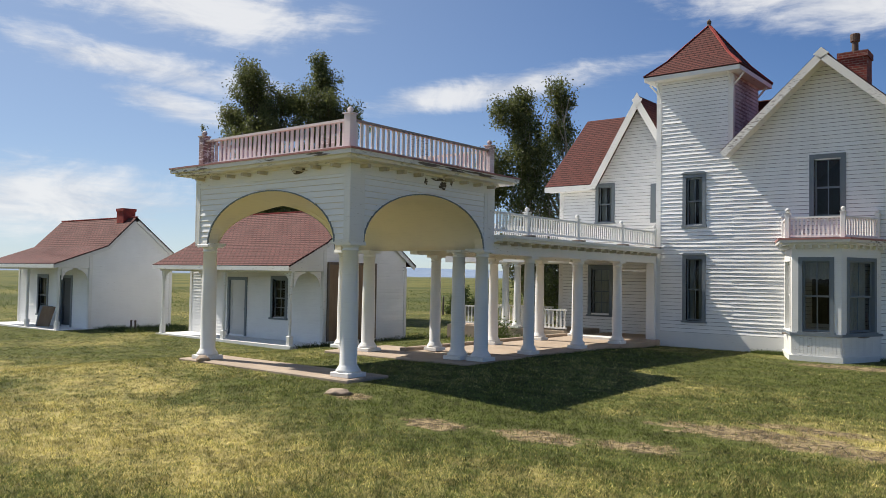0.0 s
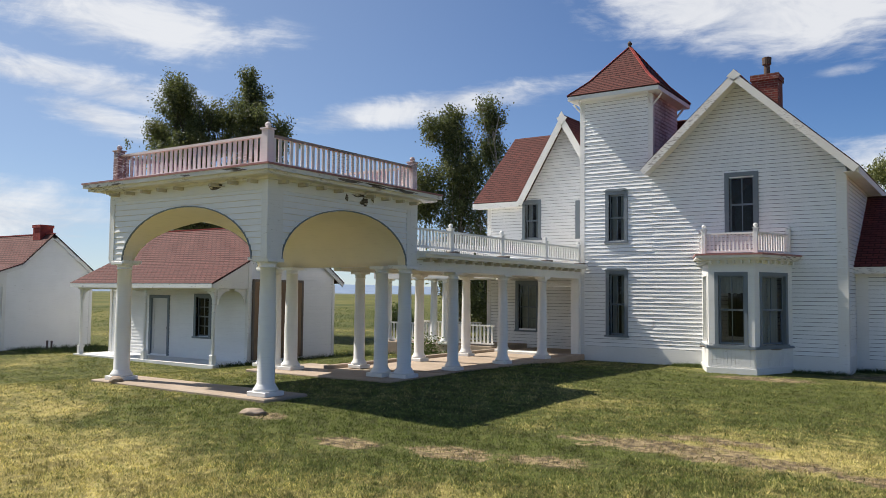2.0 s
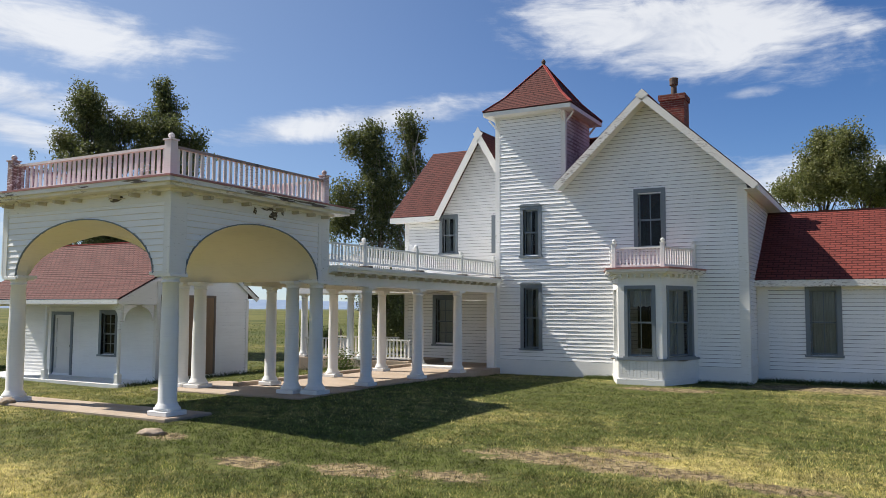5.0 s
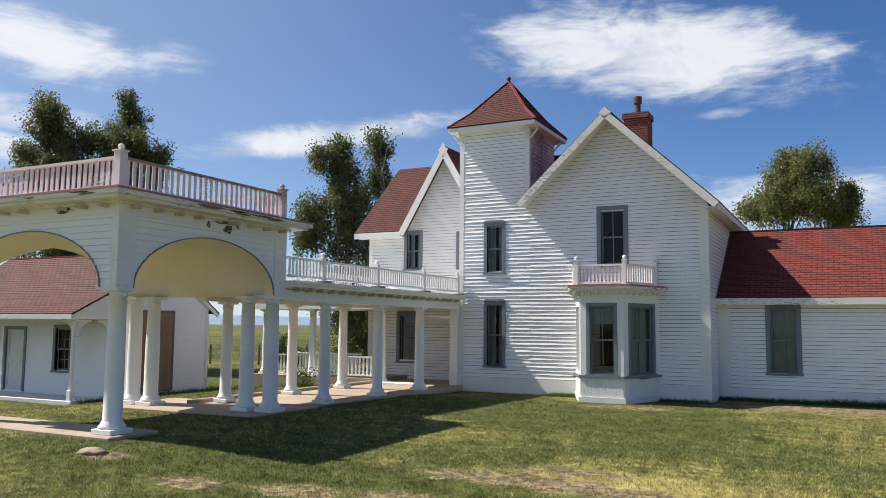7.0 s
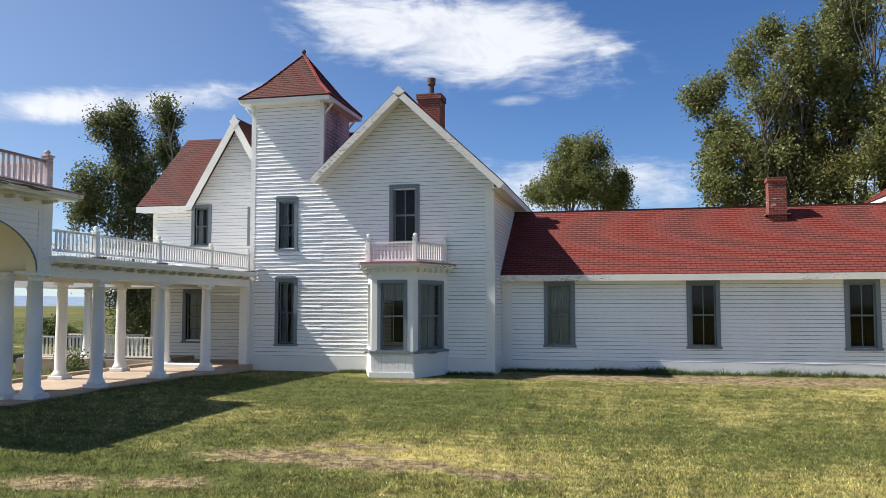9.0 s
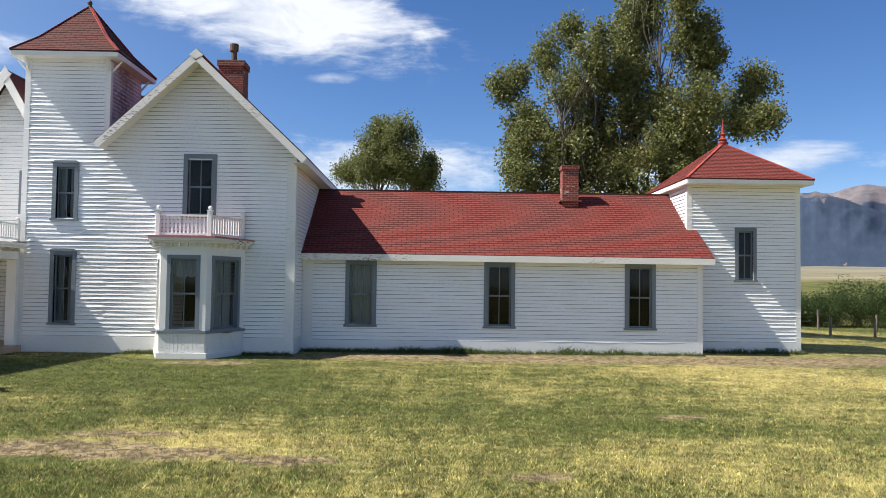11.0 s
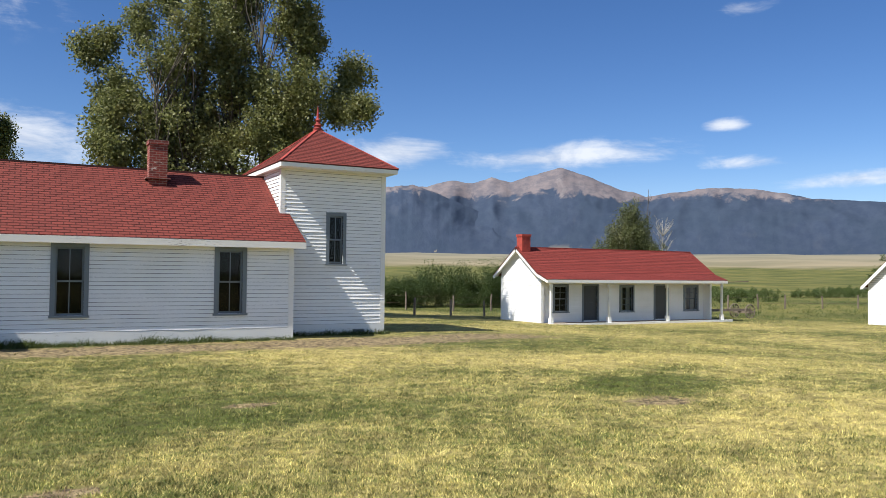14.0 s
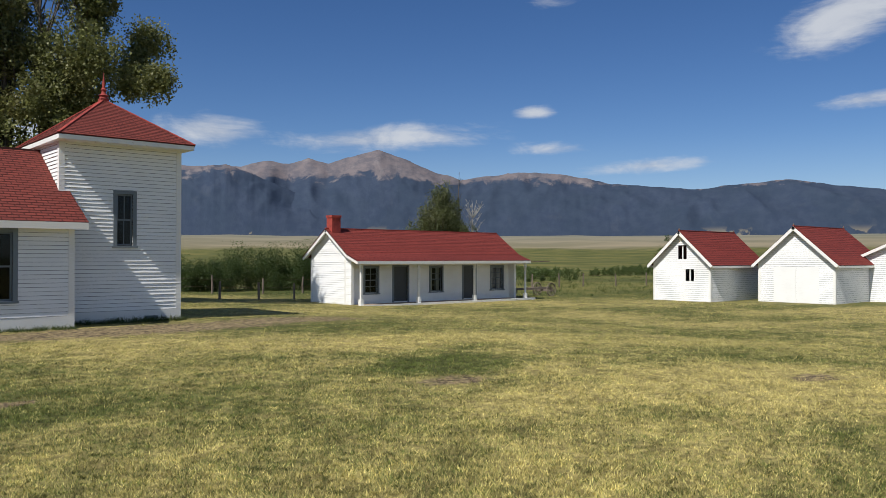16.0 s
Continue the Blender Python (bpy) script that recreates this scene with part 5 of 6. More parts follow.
def porch_post(parent, x, y, z0, z1, wide=0.11):
    """A square porch post with a plinth block and a chamfered neck."""
    bm = bmesh.new()
    q = wide / 2
    box(bm, x - q * 1.5, x + q * 1.5, y - q * 1.5, y + q * 1.5, z0, z0 + 0.32, bevel=0.012)
    box(bm, x - q * 0.85, x + q * 0.85, y - q * 0.85, y + q * 0.85, z0 + 0.32, z1 - 0.25, bevel=0.015)
    box(bm, x - q * 1.15, x + q * 1.15, y - q * 1.15, y + q * 1.15, z1 - 0.25, z1 - 0.20, bevel=0.006)
    box(bm, x - q, x + q, y - q, y + q, z1 - 0.20, z1)
    return part("porch_post", bm, TRIM, parent)


def curved_brace(parent, x, y, z1, dx, dy, size=0.34):
    """A scroll-sawn bracket between a post and the porch beam."""
    n = 8
    out = [(0.0, 0.0), (size, 0.0)] + [(size * (1 - math.sin(math.pi / 2 * i / n)) + 0.04, -size * (1 - math.cos(math.pi / 2 * i / n)) - 0.05) for i in range(n + 1)] + [(0.0, -size - 0.05)]
    bm = bmesh.new()
    turn = math.atan2(dy, dx)
    prism(bm, out, 0.05, Matrix.Translation((x, y, z1)) @ Matrix.Rotation(turn, 4, "Z") @ Matrix.Translation((0, -0.025, 0)))
    return part("porch_bracket", bm, TRIM, parent)


def saltbox(name, label, x0, x1, yp, yw, yr, yb, z0, z_eave, z_ridge, roof, side, chimney, seed, back_eave, break_at):
    """A small gabled house with a porch under the long front slope. yp: porch edge, yw: front wall, yr: ridge, yb: back wall; side: +1 if its open gable looks to +x."""
    t = thing(name, ((x0 + x1) / 2, (yw + yb) / 2, z0), label, "house")
    e = 0.12 if side > 0 else 0.30
    yf, ybk = yp - 0.25, yb + 0.45
    yk, zk = break_at
    profile = [(yw, z_eave + (zk - z_eave) * (yw - yf) / (yk - yf) - 0.07), (yk, zk - 0.07), (yr, z_ridge - 0.07), (yb, z_ridge - (z_ridge - back_eave) * (yb - yr) / (ybk - yr) - 0.07)]
    clad(t, at_wall(x1, 0, 0, "right"), profile, z0, [], seed=seed, thick=0.14, inner=False)
    clad(t, at_wall(x0, 0, 0, "left"), [(-u, z) for u, z in profile][::-1], z0, [], seed=seed + 1, thick=0.14, inner=False)
    clad(t, at_wall(0, yb, 0, "back"), [(-x1, back_eave - 0.05), (-x0, back_eave - 0.05)], z0, [], seed=seed + 2, thick=0.14)
    for x, sx in ((x0, -1), (x1, 1)):
        corner_board(t, x, yb, z0, back_eave - 0.1, sx, 1, 0.1)
        corner_board(t, x, yw, z0, profile[0][1] - 0.05, sx, -1, 0.1)
    for p in ((x0 - e, yf, z_eave, x1 + e, yk, zk), (x0 - e, yk, zk, x1 + e, yr, z_ridge)):
        roof_plane(t, (p[0], p[1], p[2]), (p[3], p[1], p[2]), (p[3], p[4], p[5]), (p[0], p[4], p[5]), roof, label="red shingled roof slope")
    roof_plane(t, (x1 + e, ybk, back_eave), (x0 - e, ybk, back_eave), (x0 - e, yr, z_ridge), (x1 + e, yr, z_ridge), roof, label="red shingled roof slope")
    bm = bmesh.new()
    box(bm, x0 - e, x1 + e, yr - 0.05, yr + 0.05, z_ridge - 0.01, z_ridge + 0.035)
    part("ridge_cap", bm, REDPAINT, t)
    for xa, xb in ((x0 - e, x0), (x1, x1 + e)):
        bm = bmesh.new()
        for p, q in (((yf, z_eave), (yk, zk)), ((yk, zk), (yr, z_ridge)), ((ybk, back_eave), (yr, z_ridge))):
            quad(bm, (xa, p[0], p[1] - 0.075), (xb, p[0], p[1] - 0.075), (xb, q[0], q[1] - 0.075), (xa, q[0], q[1] - 0.075))
        part("soffit", bm, TRIM, t)
    for x in (x0 - e + 0.02, x1 + e - 0.02):
        bm = bmesh.new()
        beam(bm, (x, yf, z_eave - 0.03), (x, yk, zk - 0.03), 0.04, 0.15)
        beam(bm, (x, yk, zk - 0.03), (x, yr, z_ridge - 0.03), 0.04, 0.15)
        beam(bm, (x, ybk, back_eave - 0.03), (x, yr, z_ridge - 0.03), 0.04, 0.15)
        part("bargeboard", bm, TRIM, t)
    bm = bmesh.new()
    box(bm, x0 - e + 0.01, x1 + e - 0.01, yf, yf + 0.035, z_eave - 0.16, z_eave - 0.01)
    part("eave_board", bm, TRIM, t)
    bm = bmesh.new()
    box(bm, x0, x1, yp, yp + 0.12, z_eave - 0.22, z_eave - 0.03)
    part("porch_beam", bm, TRIM, t)
    bm = bmesh.new()
    box(bm, x0 - 0.05, x1 + 0.05, yp - 0.08, yw, z0 - 0.25, z0 + 0.05)
    part("porch_floor", bm, CONCRETE if side < 0 else TRIM, t)
    if chimney:
        cx, cy, w2, top = chimney
        bm = bmesh.new()
        box(bm, cx - w2, cx + w2, cy - w2, cy + w2, z_ridge - 0.24, top - 0.12)
        box(bm, cx - w2 - 0.03, cx + w2 + 0.03, cy - w2 - 0.03, cy + w2 + 0.03, top - 0.12, top)
        part("chimney", bm, REDPAINT, t, "squat red brick chimney")
    return t


def front_wall(t, x0, x1, yw, z0, z1, holes, seed):
    clad(t, at_wall(0, yw, 0, "front"), [(x0, z1), (x1, z1)], z0, holes, seed=seed, thick=0.14, inner=False)


# the nearer white cabin beside the porch
cab = saltbox("cabin", "small white clapboard cabin with a faded red saltbox roof and porch", -27.2, -19.7, 16.85, 18.2, 19.9, 22.3, -0.32, 2.28, 4.33, FADED, 1, None, 70, 2.40, (18.2, 3.08))
front_wall(cab, -27.2, -19.7, 18.2, -0.32, 2.9, [(-24.80, -23.72, -0.22, 1.84), (-22.25, -21.58, 0.50, 1.83)], 75)
door(cab, at_wall(-24.72, 18.2, -0.25, "front"), 0.92, 2.02, DOORPAINT)
window(cab, at_wall(-22.25, 18.2, 0.50, "front"), 0.67, 1.33, casing=0.11, grid=(2, 4))
for x in (-27.05, -23.3, -19.85):
    porch_post(cab, x, 16.92, -0.28, 2.10)
curved_brace(cab, -27.0, 16.95, 2.07, 1, 0)
curved_brace(cab, -19.9, 16.95, 2.07, -1, 0)
curved_brace(cab, -19.80, 17.0, 2.10, 0, 1, 0.45)
curved_brace(cab, -19.80, 18.15, 2.10, 0, -1, 0.45)
bm = bmesh.new()
prism(bm, [(16.75, 2.12), (18.2, 2.12), (18.2, 3.0), (16.75, 2.28)], 0.03, at_wall(-19.69, 0, 0, "right"))
part("porch_gable", bm, TRIM, cab)
# a boarded-up doorway in the gable wall
bm = bmesh.new()
box(bm, 18.42, 20.60, -0.055, -0.02, -0.2, 2.36, m=at_wall(-19.7, 0, 0, "right"))
ply = part("boarded_opening", bm, PLYWOOD, cab, "doorway closed with weathered plywood")
bm = bmesh.new()
for r in ((18.34, 18.42, -0.2, 2.44), (20.60, 20.68, -0.2, 2.44), (18.42, 20.60, 2.36, 2.44)):
    box(bm, r[0], r[1], -0.07, -0.02, r[2], r[3], m=at_wall(-19.7, 0, 0, "right"))
part("frame", bm, OLDWOOD, ply)

# the farther cabin with a chimney
cab2 = saltbox("cabin", "white clapboard cabin with a faded red broken-pitch roof and red chimney", -37.2, -31.0, 14.85, 16.1, 18.0, 19.75, -0.35, 2.26, 4.28, FADED, 1, (-31.75, 18.0, 0.27, 4.66), 80, 2.50, (16.75, 3.04))
front_wall(cab2, -37.2, -31.0, 16.1, -0.35, 2.70, [(-33.28, -32.40, -0.28, 1.76), (-35.28, -34.52, 0.15, 1.72)], 85)
door(cab2, at_wall(-33.24, 16.1, -0.30, "front"), 0.80, 2.0, DARKDOOR)
window(cab2, at_wall(-35.28, 16.1, 0.15, "front"), 0.76, 1.57, casing=0.11, grid=(2, 4))
for x in (-37.0, -33.7, -31.15):
    porch_post(cab2, x, 14.92, -0.3, 2.10)
curved_brace(cab2, -31.05, 15.0, 2.10, 0, 1, 0.4)
curved_brace(cab2, -31.05, 16.05, 2.10, 0, -1, 0.4)
bm = bmesh.new()
prism(bm, [(14.75, 2.12), (16.1, 2.12), (16.1, 2.72), (14.75, 2.24)], 0.03, at_wall(-30.99, 0, 0, "right"))
part("porch_gable", bm, TRIM, cab2)
for i, (x, tilt) in enumerate(((-33.75, 14), (-33.45, 20))):
    bm = bmesh.new()
    box(bm, -0.35, 0.35, -0.02, 0.02, 0, 0.85)
    b = part("leaning_board", bm, (GREY, PLYWOOD)[i])
    b.matrix_world = pose(x, 15.55 - 0.1 * i, -0.30, -tilt, 0, 15)
    tagged(b, ("grey", "reddish brown")[i] + " loose board leaning on the cabin porch", "board")
for x in (-29.2, -28.9):
    bm = bmesh.new()
    lathe(bm, [(0.035, 0), (0.035, 0.42), (0.05, 0.44), (0.03, 0.47)], (0, 0, 0), 10)
    p = part("standpipe", bm, IRON)
    p.location = (x, 16.9, height(x, 16.9) - 0.05)
    tagged(p, "short dark metal standpipe beside the cabin", "pipe", "standpipes")

# the long cottage across the yard
cot = saltbox("cottage", "long white cottage with a red roof, porch and brick chimney", 25.3, 37.2, 34.5, 35.7, 37.15, 38.95, -0.5, 1.78, 3.45, METALRED, -1, (25.45, 37.05, 0.26, 4.13), 90, 1.95, (35.2, 2.12))
cw_holes = [(26.48, 27.28, 0.10, 1.42), (28.36, 29.28, -0.42, 1.46), (30.90, 31.74, 0.08, 1.40), (33.37, 34.28, -0.42, 1.46), (35.60, 36.56, 0.08, 1.40)]
front_wall(cot, 25.3, 37.2, 35.7, -0.5, 2.1, cw_holes, 95)
for i, (a, b, z0, z1) in enumerate(cw_holes):
    if i in (1, 3):
        door(cot, at_wall(a, 35.7, -0.44, "front"), b - a, 1.90, DARKDOOR)
    else:
        window(cot, at_wall(a, 35.7, z0, "front"), b - a, z1 - z0, casing=0.10, grid=(2, 4), curtain=2 if i else 0)
for x in (25.45, 29.15, 33.2, 37.35):
    porch_post(cot, x, 34.58, -0.47, 1.62, 0.13)
bm = bmesh.new()
box(bm, 25.3, 38.0, 34.35, 34.5, -0.62, -0.44)
part("porch_edge", bm, TRIM, cot)
bm = bmesh.new()
beam(bm, (37.5, 34.3, 1.72), (39.2, 34.3, 1.76), 0.05, 0.05)
part("gutter_pole", bm, OLDWOOD, cot)


def barn(name, label, x0, x1, y0, y1, z0, z_eave, z_ridge, roof, seed, openings, front_overhang=0.28):
    """A small gabled shed whose gable end looks to -x."""
    t = thing(name, ((x0 + x1) / 2, (y0 + y1) / 2, z0), label, "shed", "white sheds")
    ym = (y0 + y1) / 2
    prof = [(-y1, z_eave), (-ym, z_ridge), (-y0, z_eave)]
    clad(t, at_wall(x0, 0, 0, "left"), prof, z0, [(-o[1], -o[0], o[2], o[3]) for o in openings], seed=seed, thick=0.14)
    clad(t, at_wall(x1, 0, 0, "right"), [(y0, z_eave), (ym, z_ridge), (y1, z_eave)], z0, [], seed=seed + 1, thick=0.14)
    clad(t, at_wall(0, y0, 0, "front"), [(x0, z_eave), (x1, z_eave)], z0, [], seed=seed + 2, thick=0.14)
    clad(t, at_wall(0, y1, 0, "back"), [(-x1, z_eave), (-x0, z_eave)], z0, [], seed=seed + 3, thick=0.14)
    k = (z_ridge - z_eave) / (ym - y0)
    e = 0.30
    za, zr = z_eave - k * e + 0.10, z_ridge + 0.10
    roof_plane(t, (x0 - front_overhang, y0 - e, za), (x1 + 0.3, y0 - e, za), (x1 + 0.3, ym, zr), (x0 - front_overhang, ym, zr), roof, label="red roof slope")
    roof_plane(t, (x1 + 0.3, y1 + e, za), (x0 - front_overhang, y1 + e, za), (x0 - front_overhang, ym, zr), (x1 + 0.3, ym, zr), roof, label="red roof slope")
    for ye in (y0 - e, y1 + e):
        bm = bmesh.new()
        beam(bm, (x0 - front_overhang, ym, zr - 0.02), (x0 - front_overhang, ye, za - 0.02), 0.04, 0.16)
        part("bargeboard", bm, TRIM, t)
        bm = bmesh.new()
        box(bm, x0 - front_overhang + 0.03, x1 + 0.28, ye - 0.015, ye + 0.02, za - 0.15, za - 0.03)
        part("eave_board", bm, TRIM, t)
    bm = bmesh.new()
    box(bm, x0 - front_overhang, x1 + 0.3, ym - 0.04, ym + 0.04, zr, zr + 0.04)
    part("ridge_cap", bm, REDPAINT, t)
    for x in (x0 - front_overhang + 0.06, x1 + 0.22):
        bm = bmesh.new()
        lathe(bm, [(0.04, 0), (0.055, 0.04), (0.03, 0.1), (0.005, 0.13)], (x, ym, zr + 0.03), 8)
        part("ridge_knob", bm, IRON, t)
    for x in (x0,):
        corner_board(t, x, y0, z0, z_eave, -1, -1, 0.1)
        corner_board(t, x, y1, z0, z_eave, -1, 1, 0.1)
    for o in openings:
        m, wd, ht = at_wall(x0, o[1], o[2], "left"), o[1] - o[0], o[3] - o[2]
        win = part("window", boxes([(wd / 2 - 0.035, wd / 2 + 0.035, 0.02, 0.08, 0, ht)], m), TRIM, t, "dark twin window opening")
        for u0, u1 in ((0.0, wd / 2 - 0.035), (wd / 2 + 0.035, wd)):
            pane = part("pane", boxes([(u0, u1, 0.05, 0.056, 0.0, ht)], m), GLASS, win)
            pane.visible_shadow = False
    return t


barn("shed", "small white gabled shed with two dark twin windows", 43.3, 49.0, 25.95, 29.65, -0.55, 1.70, 3.42, METALRED, 100, [(27.45, 28.0, 1.82, 2.62), (26.98, 27.52, 0.63, 1.30)])
s2 = barn("shed", "white gabled carriage shed with wide doors", 46.5, 52.6, 20.45, 24.75, -0.6, 1.72, 3.62, METALRED, 105, [])
bm = bmesh.new()
for y0, y1 in ((21.3, 22.55), (22.58, 23.85)):
    box(bm, y0 - 50, y1 - 50, -0.045, -0.02, -0.55, 1.45, m=at_wall(46.5, 0, 0, "left") @ Matrix.Diagonal((-1, 1, 1, 1)) @ Matrix.Translation((50, 0, 0)))
part("shed_door", bm, WHITE, s2, "pair of flush white doors")
barn("shed", "low white shed with a shallow red roof", 51.0, 57.5, 14.2, 21.0, -0.6, 1.95, 3.5, METALRED, 110, [])

# ---- trees ----
def tube(bm, points, radii, sides=7):
    rings = []
    for i, (p, r) in enumerate(zip(points, radii)):
        d = (points[min(i + 1, len(points) - 1)] - points[max(i - 1, 0)]).normalized()
        u = d.orthogonal().normalized()
        v = d.cross(u)
        rings.append([bm.verts.new(p + (u * math.cos(a) + v * math.sin(a)) * r) for a in (2 * math.pi * k / sides for k in range(sides))])
    for lo, hi in zip(rings, rings[1:]):
        best = min(range(sides), key=lambda s: sum((lo[k].co - hi[(k + s) % sides].co).length for k in range(sides)))
        for k in range(sides):
            bm.faces.new((lo[k], lo[(k + 1) % sides], hi[(k + 1 + best) % sides], hi[(k + best) % sides]))


def leaf_mesh(name, centres, sizes, count, leaf, rng, flat=1.25):
    """Many small leaves scattered through clumps: centres (n, 3) with sizes (n,)."""
    which = rng.choice(len(centres), count, p=sizes ** 2 / (sizes ** 2).sum())
    d = (rng.normal(size=(count, 3)) * 0.64).clip(-1.35, 1.35)
    c = centres[which] + d * sizes[which][:, None] * np.array([1, 1, flat])
    n = rng.normal(size=(count, 3)) + np.array([0, 0, 0.5])
    n /= np.linalg.norm(n, axis=1)[:, None]
    u = np.cross(n, rng.normal(size=(count, 3)))
    u /= np.linalg.norm(u, axis=1)[:, None]
    v = np.cross(n, u)
    s = leaf * rng.uniform(0.6, 1.3, count)[:, None]
    quads = np.stack([c - u * s, c - v * s * 0.62, c + u * s, c + v * s * 0.62], 1).reshape(-1, 3)
    me = bpy.data.meshes.new(name)
    me.vertices.add(len(quads))
    me.vertices.foreach_set("co", quads.ravel())
    me.loops.add(len(quads))
    me.loops.foreach_set("vertex_index", np.arange(len(quads)))
    me.polygons.add(count)
    me.polygons.foreach_set("loop_start", np.arange(count) * 4)
    me.update(calc_edges=True)
    return me


def tree(label, x, y, lobes, trunks, leaves, leaf=0.12, seed=0, mat=None, bark=None, clump=0.9, per=26, name="tree"):
    """A tree: tapered trunks, limbs towards its clumps, and loose leaves. lobes: (dx, dy, z, rx, rz) of the crown's masses."""
    rng = np.random.default_rng(seed)
    r2 = random.Random(seed)
    z0 = height(x, y) - 0.15
    t = thing(name, (x, y, z0), label, "tree")
    centres, sizes = [], []
    for dx, dy, z, rx, rz in lobes:
        for _ in range(max(9, int(per * (rx + 0.3) * (rz + 0.3)))):
            d = rng.normal(size=3)
            d /= np.linalg.norm(d)
            q = rng.random() ** 0.45 * rng.choice((0.9, 1.12, 1.3, 1.5), p=(0.34, 0.34, 0.22, 0.10))
            centres.append((x + dx + d[0] * rx * q, y + dy + d[1] * rx * q, z + d[2] * rz * q))
            sizes.append(clump * rng.uniform(0.35, 1.15) * (1.0 if q < 1.1 else 0.7))
    centres, sizes = np.array(centres), np.array(sizes)
    part_mesh("crown", leaf_mesh("crown", centres, sizes, leaves, leaf, rng), mat or LEAF, t, "loose leafy crown with gaps")
    order = list(range(len(centres)))
    r2.shuffle(order)
    for bx, by, top, rad in trunks:
        bm = bmesh.new()
        n = 9
        lean = Vector((r2.uniform(-0.5, 0.5), r2.uniform(-0.5, 0.5), 0))
        pts = [Vector((x + bx, y + by, z0)) + Vector((0, 0, (top - z0) * i / n)) + lean * (i / n) ** 2 + Vector((r2.uniform(-0.12, 0.12), r2.uniform(-0.12, 0.12), 0)) * (i > 0) for i in range(n + 1)]
        tube(bm, pts, [rad * (1 - 0.88 * i / n) * (1.35 if i == 0 else 1) for i in range(n + 1)], 9)
        near = sorted(order, key=lambda k: (centres[k][0] - x - bx) ** 2 + (centres[k][1] - y - by) ** 2)[: max(6, int(len(order) / len(trunks) * 1.1))]
        for k in near[::4]:
            c = Vector(centres[k])
            f = min(0.95, max(0.22, (c.z - z0) / (top - z0) - 0.18 - 0.10 * r2.random()))
            a = pts[int(f * n)]
            if (c - a).length < 0.4:
                continue
            mid = a.lerp(c, 0.5) + Vector((r2.uniform(-0.3, 0.3), r2.uniform(-0.3, 0.3), -0.25))
            r0 = rad * (1 - 0.85 * f) * 0.5
            tube(bm, [a, mid, c], [max(r0, 0.035), max(r0 * 0.6, 0.024), 0.012], 5)
        part("trunk", bm, bark or BARK, t, "grey-brown branching trunk", smooth=True)
    return t


tree("tall dark cottonwood with two leafy tops behind the cabin", -35.2, 28.0, [(-0.02, -0.99, 12.55, 0.80, 0.76), (-0.75, -0.19, 11.60, 1.10, 1.10), (0.0, 0.0, 7.4, 2.2, 1.5), (0.3, 0.2, 5.4, 2.4, 1.5), (-1.36, -1.09, 10.53, 0.68, 0.55), (0.4, -0.12, 10.91, 0.75, 0.96), (0.65, 0.84, 11.63, 0.51, 0.8), (-0.17, -0.35, 9.4, 2.0, 1.2)], [(-0.8, -0.4, 12.5, 0.2), (0.8, 0.7, 10.5, 0.16)], 62000, 0.062, 1, per=26, clump=0.36, mat=DARKLEAF)
tree("tall dark cottonwood behind the cabin", -32.9, 30.6, [(-0.75, 0.01, 13.75, 0.40, 0.60), (-0.65, 0.11, 12.7, 0.80, 0.9), (0.18, -0.86, 11.29, 1.25, 0.87), (-0.3, 0.0, 7.6, 2.2, 1.5), (-0.4, 0.1, 5.4, 2.4, 1.5), (1.19, 0.33, 10.75, 0.7, 0.46), (-1.42, -0.78, 11.46, 0.47, 0.68), (-0.53, -0.03, 10.14, 1.9, 1.06)], [(0, 0, 13.5, 0.2)], 52000, 0.062, 2, per=26, clump=0.36, mat=DARKLEAF)
tree("leafy cottonwood beside the house", -23.6, 38.2, [(-1.38, -1.52, 11.28, 0.87, 0.62), (-1.05, -0.57, 11.71, 0.5, 0.8), (-0.83, -0.85, 10.32, 0.95, 0.95), (0.65, 0.67, 11.95, 0.76, 0.97), (0.7, 0.75, 10.27, 0.63, 1.17), (-0.04, -1.06, 8.69, 1.26, 1.14), (-1.64, -2.22, 8.02, 0.89, 1.01), (-2.88, -1.06, 6.78, 0.96, 1.09), (-0.31, -0.77, 6.91, 1.43, 1.22), (-0.3, 0, 3.8, 2.4, 2.2), (0.6, 0.5, 1.6, 2.4, 1.5)], [(-0.6, -0.4, 11.0, 0.2), (0.9, 0.7, 12.0, 0.2)], 66000, 0.070, 3, per=22, clump=0.46, mat=DARKLEAF, bark=PALEBARK)
tree("round leafy cottonwood behind the wing", -2.4, 60.5, [(-0.58, -0.82, 13.43, 0.59, 0.8), (0.8, -1.15, 12.88, 1.22, 1.06), (-0.57, -0.34, 12.02, 1.61, 1.07), (-1.29, -1.1, 10.34, 1.69, 1.06), (0.95, -1.25, 10.79, 1.74, 1.48), (3.3, -0.13, 10.81, 0.64, 1.34), (2.38, 1.37, 9.85, 1.43, 1.1), (-2.89, 0.76, 10.18, 0.82, 0.55)], [(-0.8, 0, 12.5, 0.24), (1.5, 0, 10.5, 0.18)], 52000, 0.080, 4, per=16, clump=0.52)
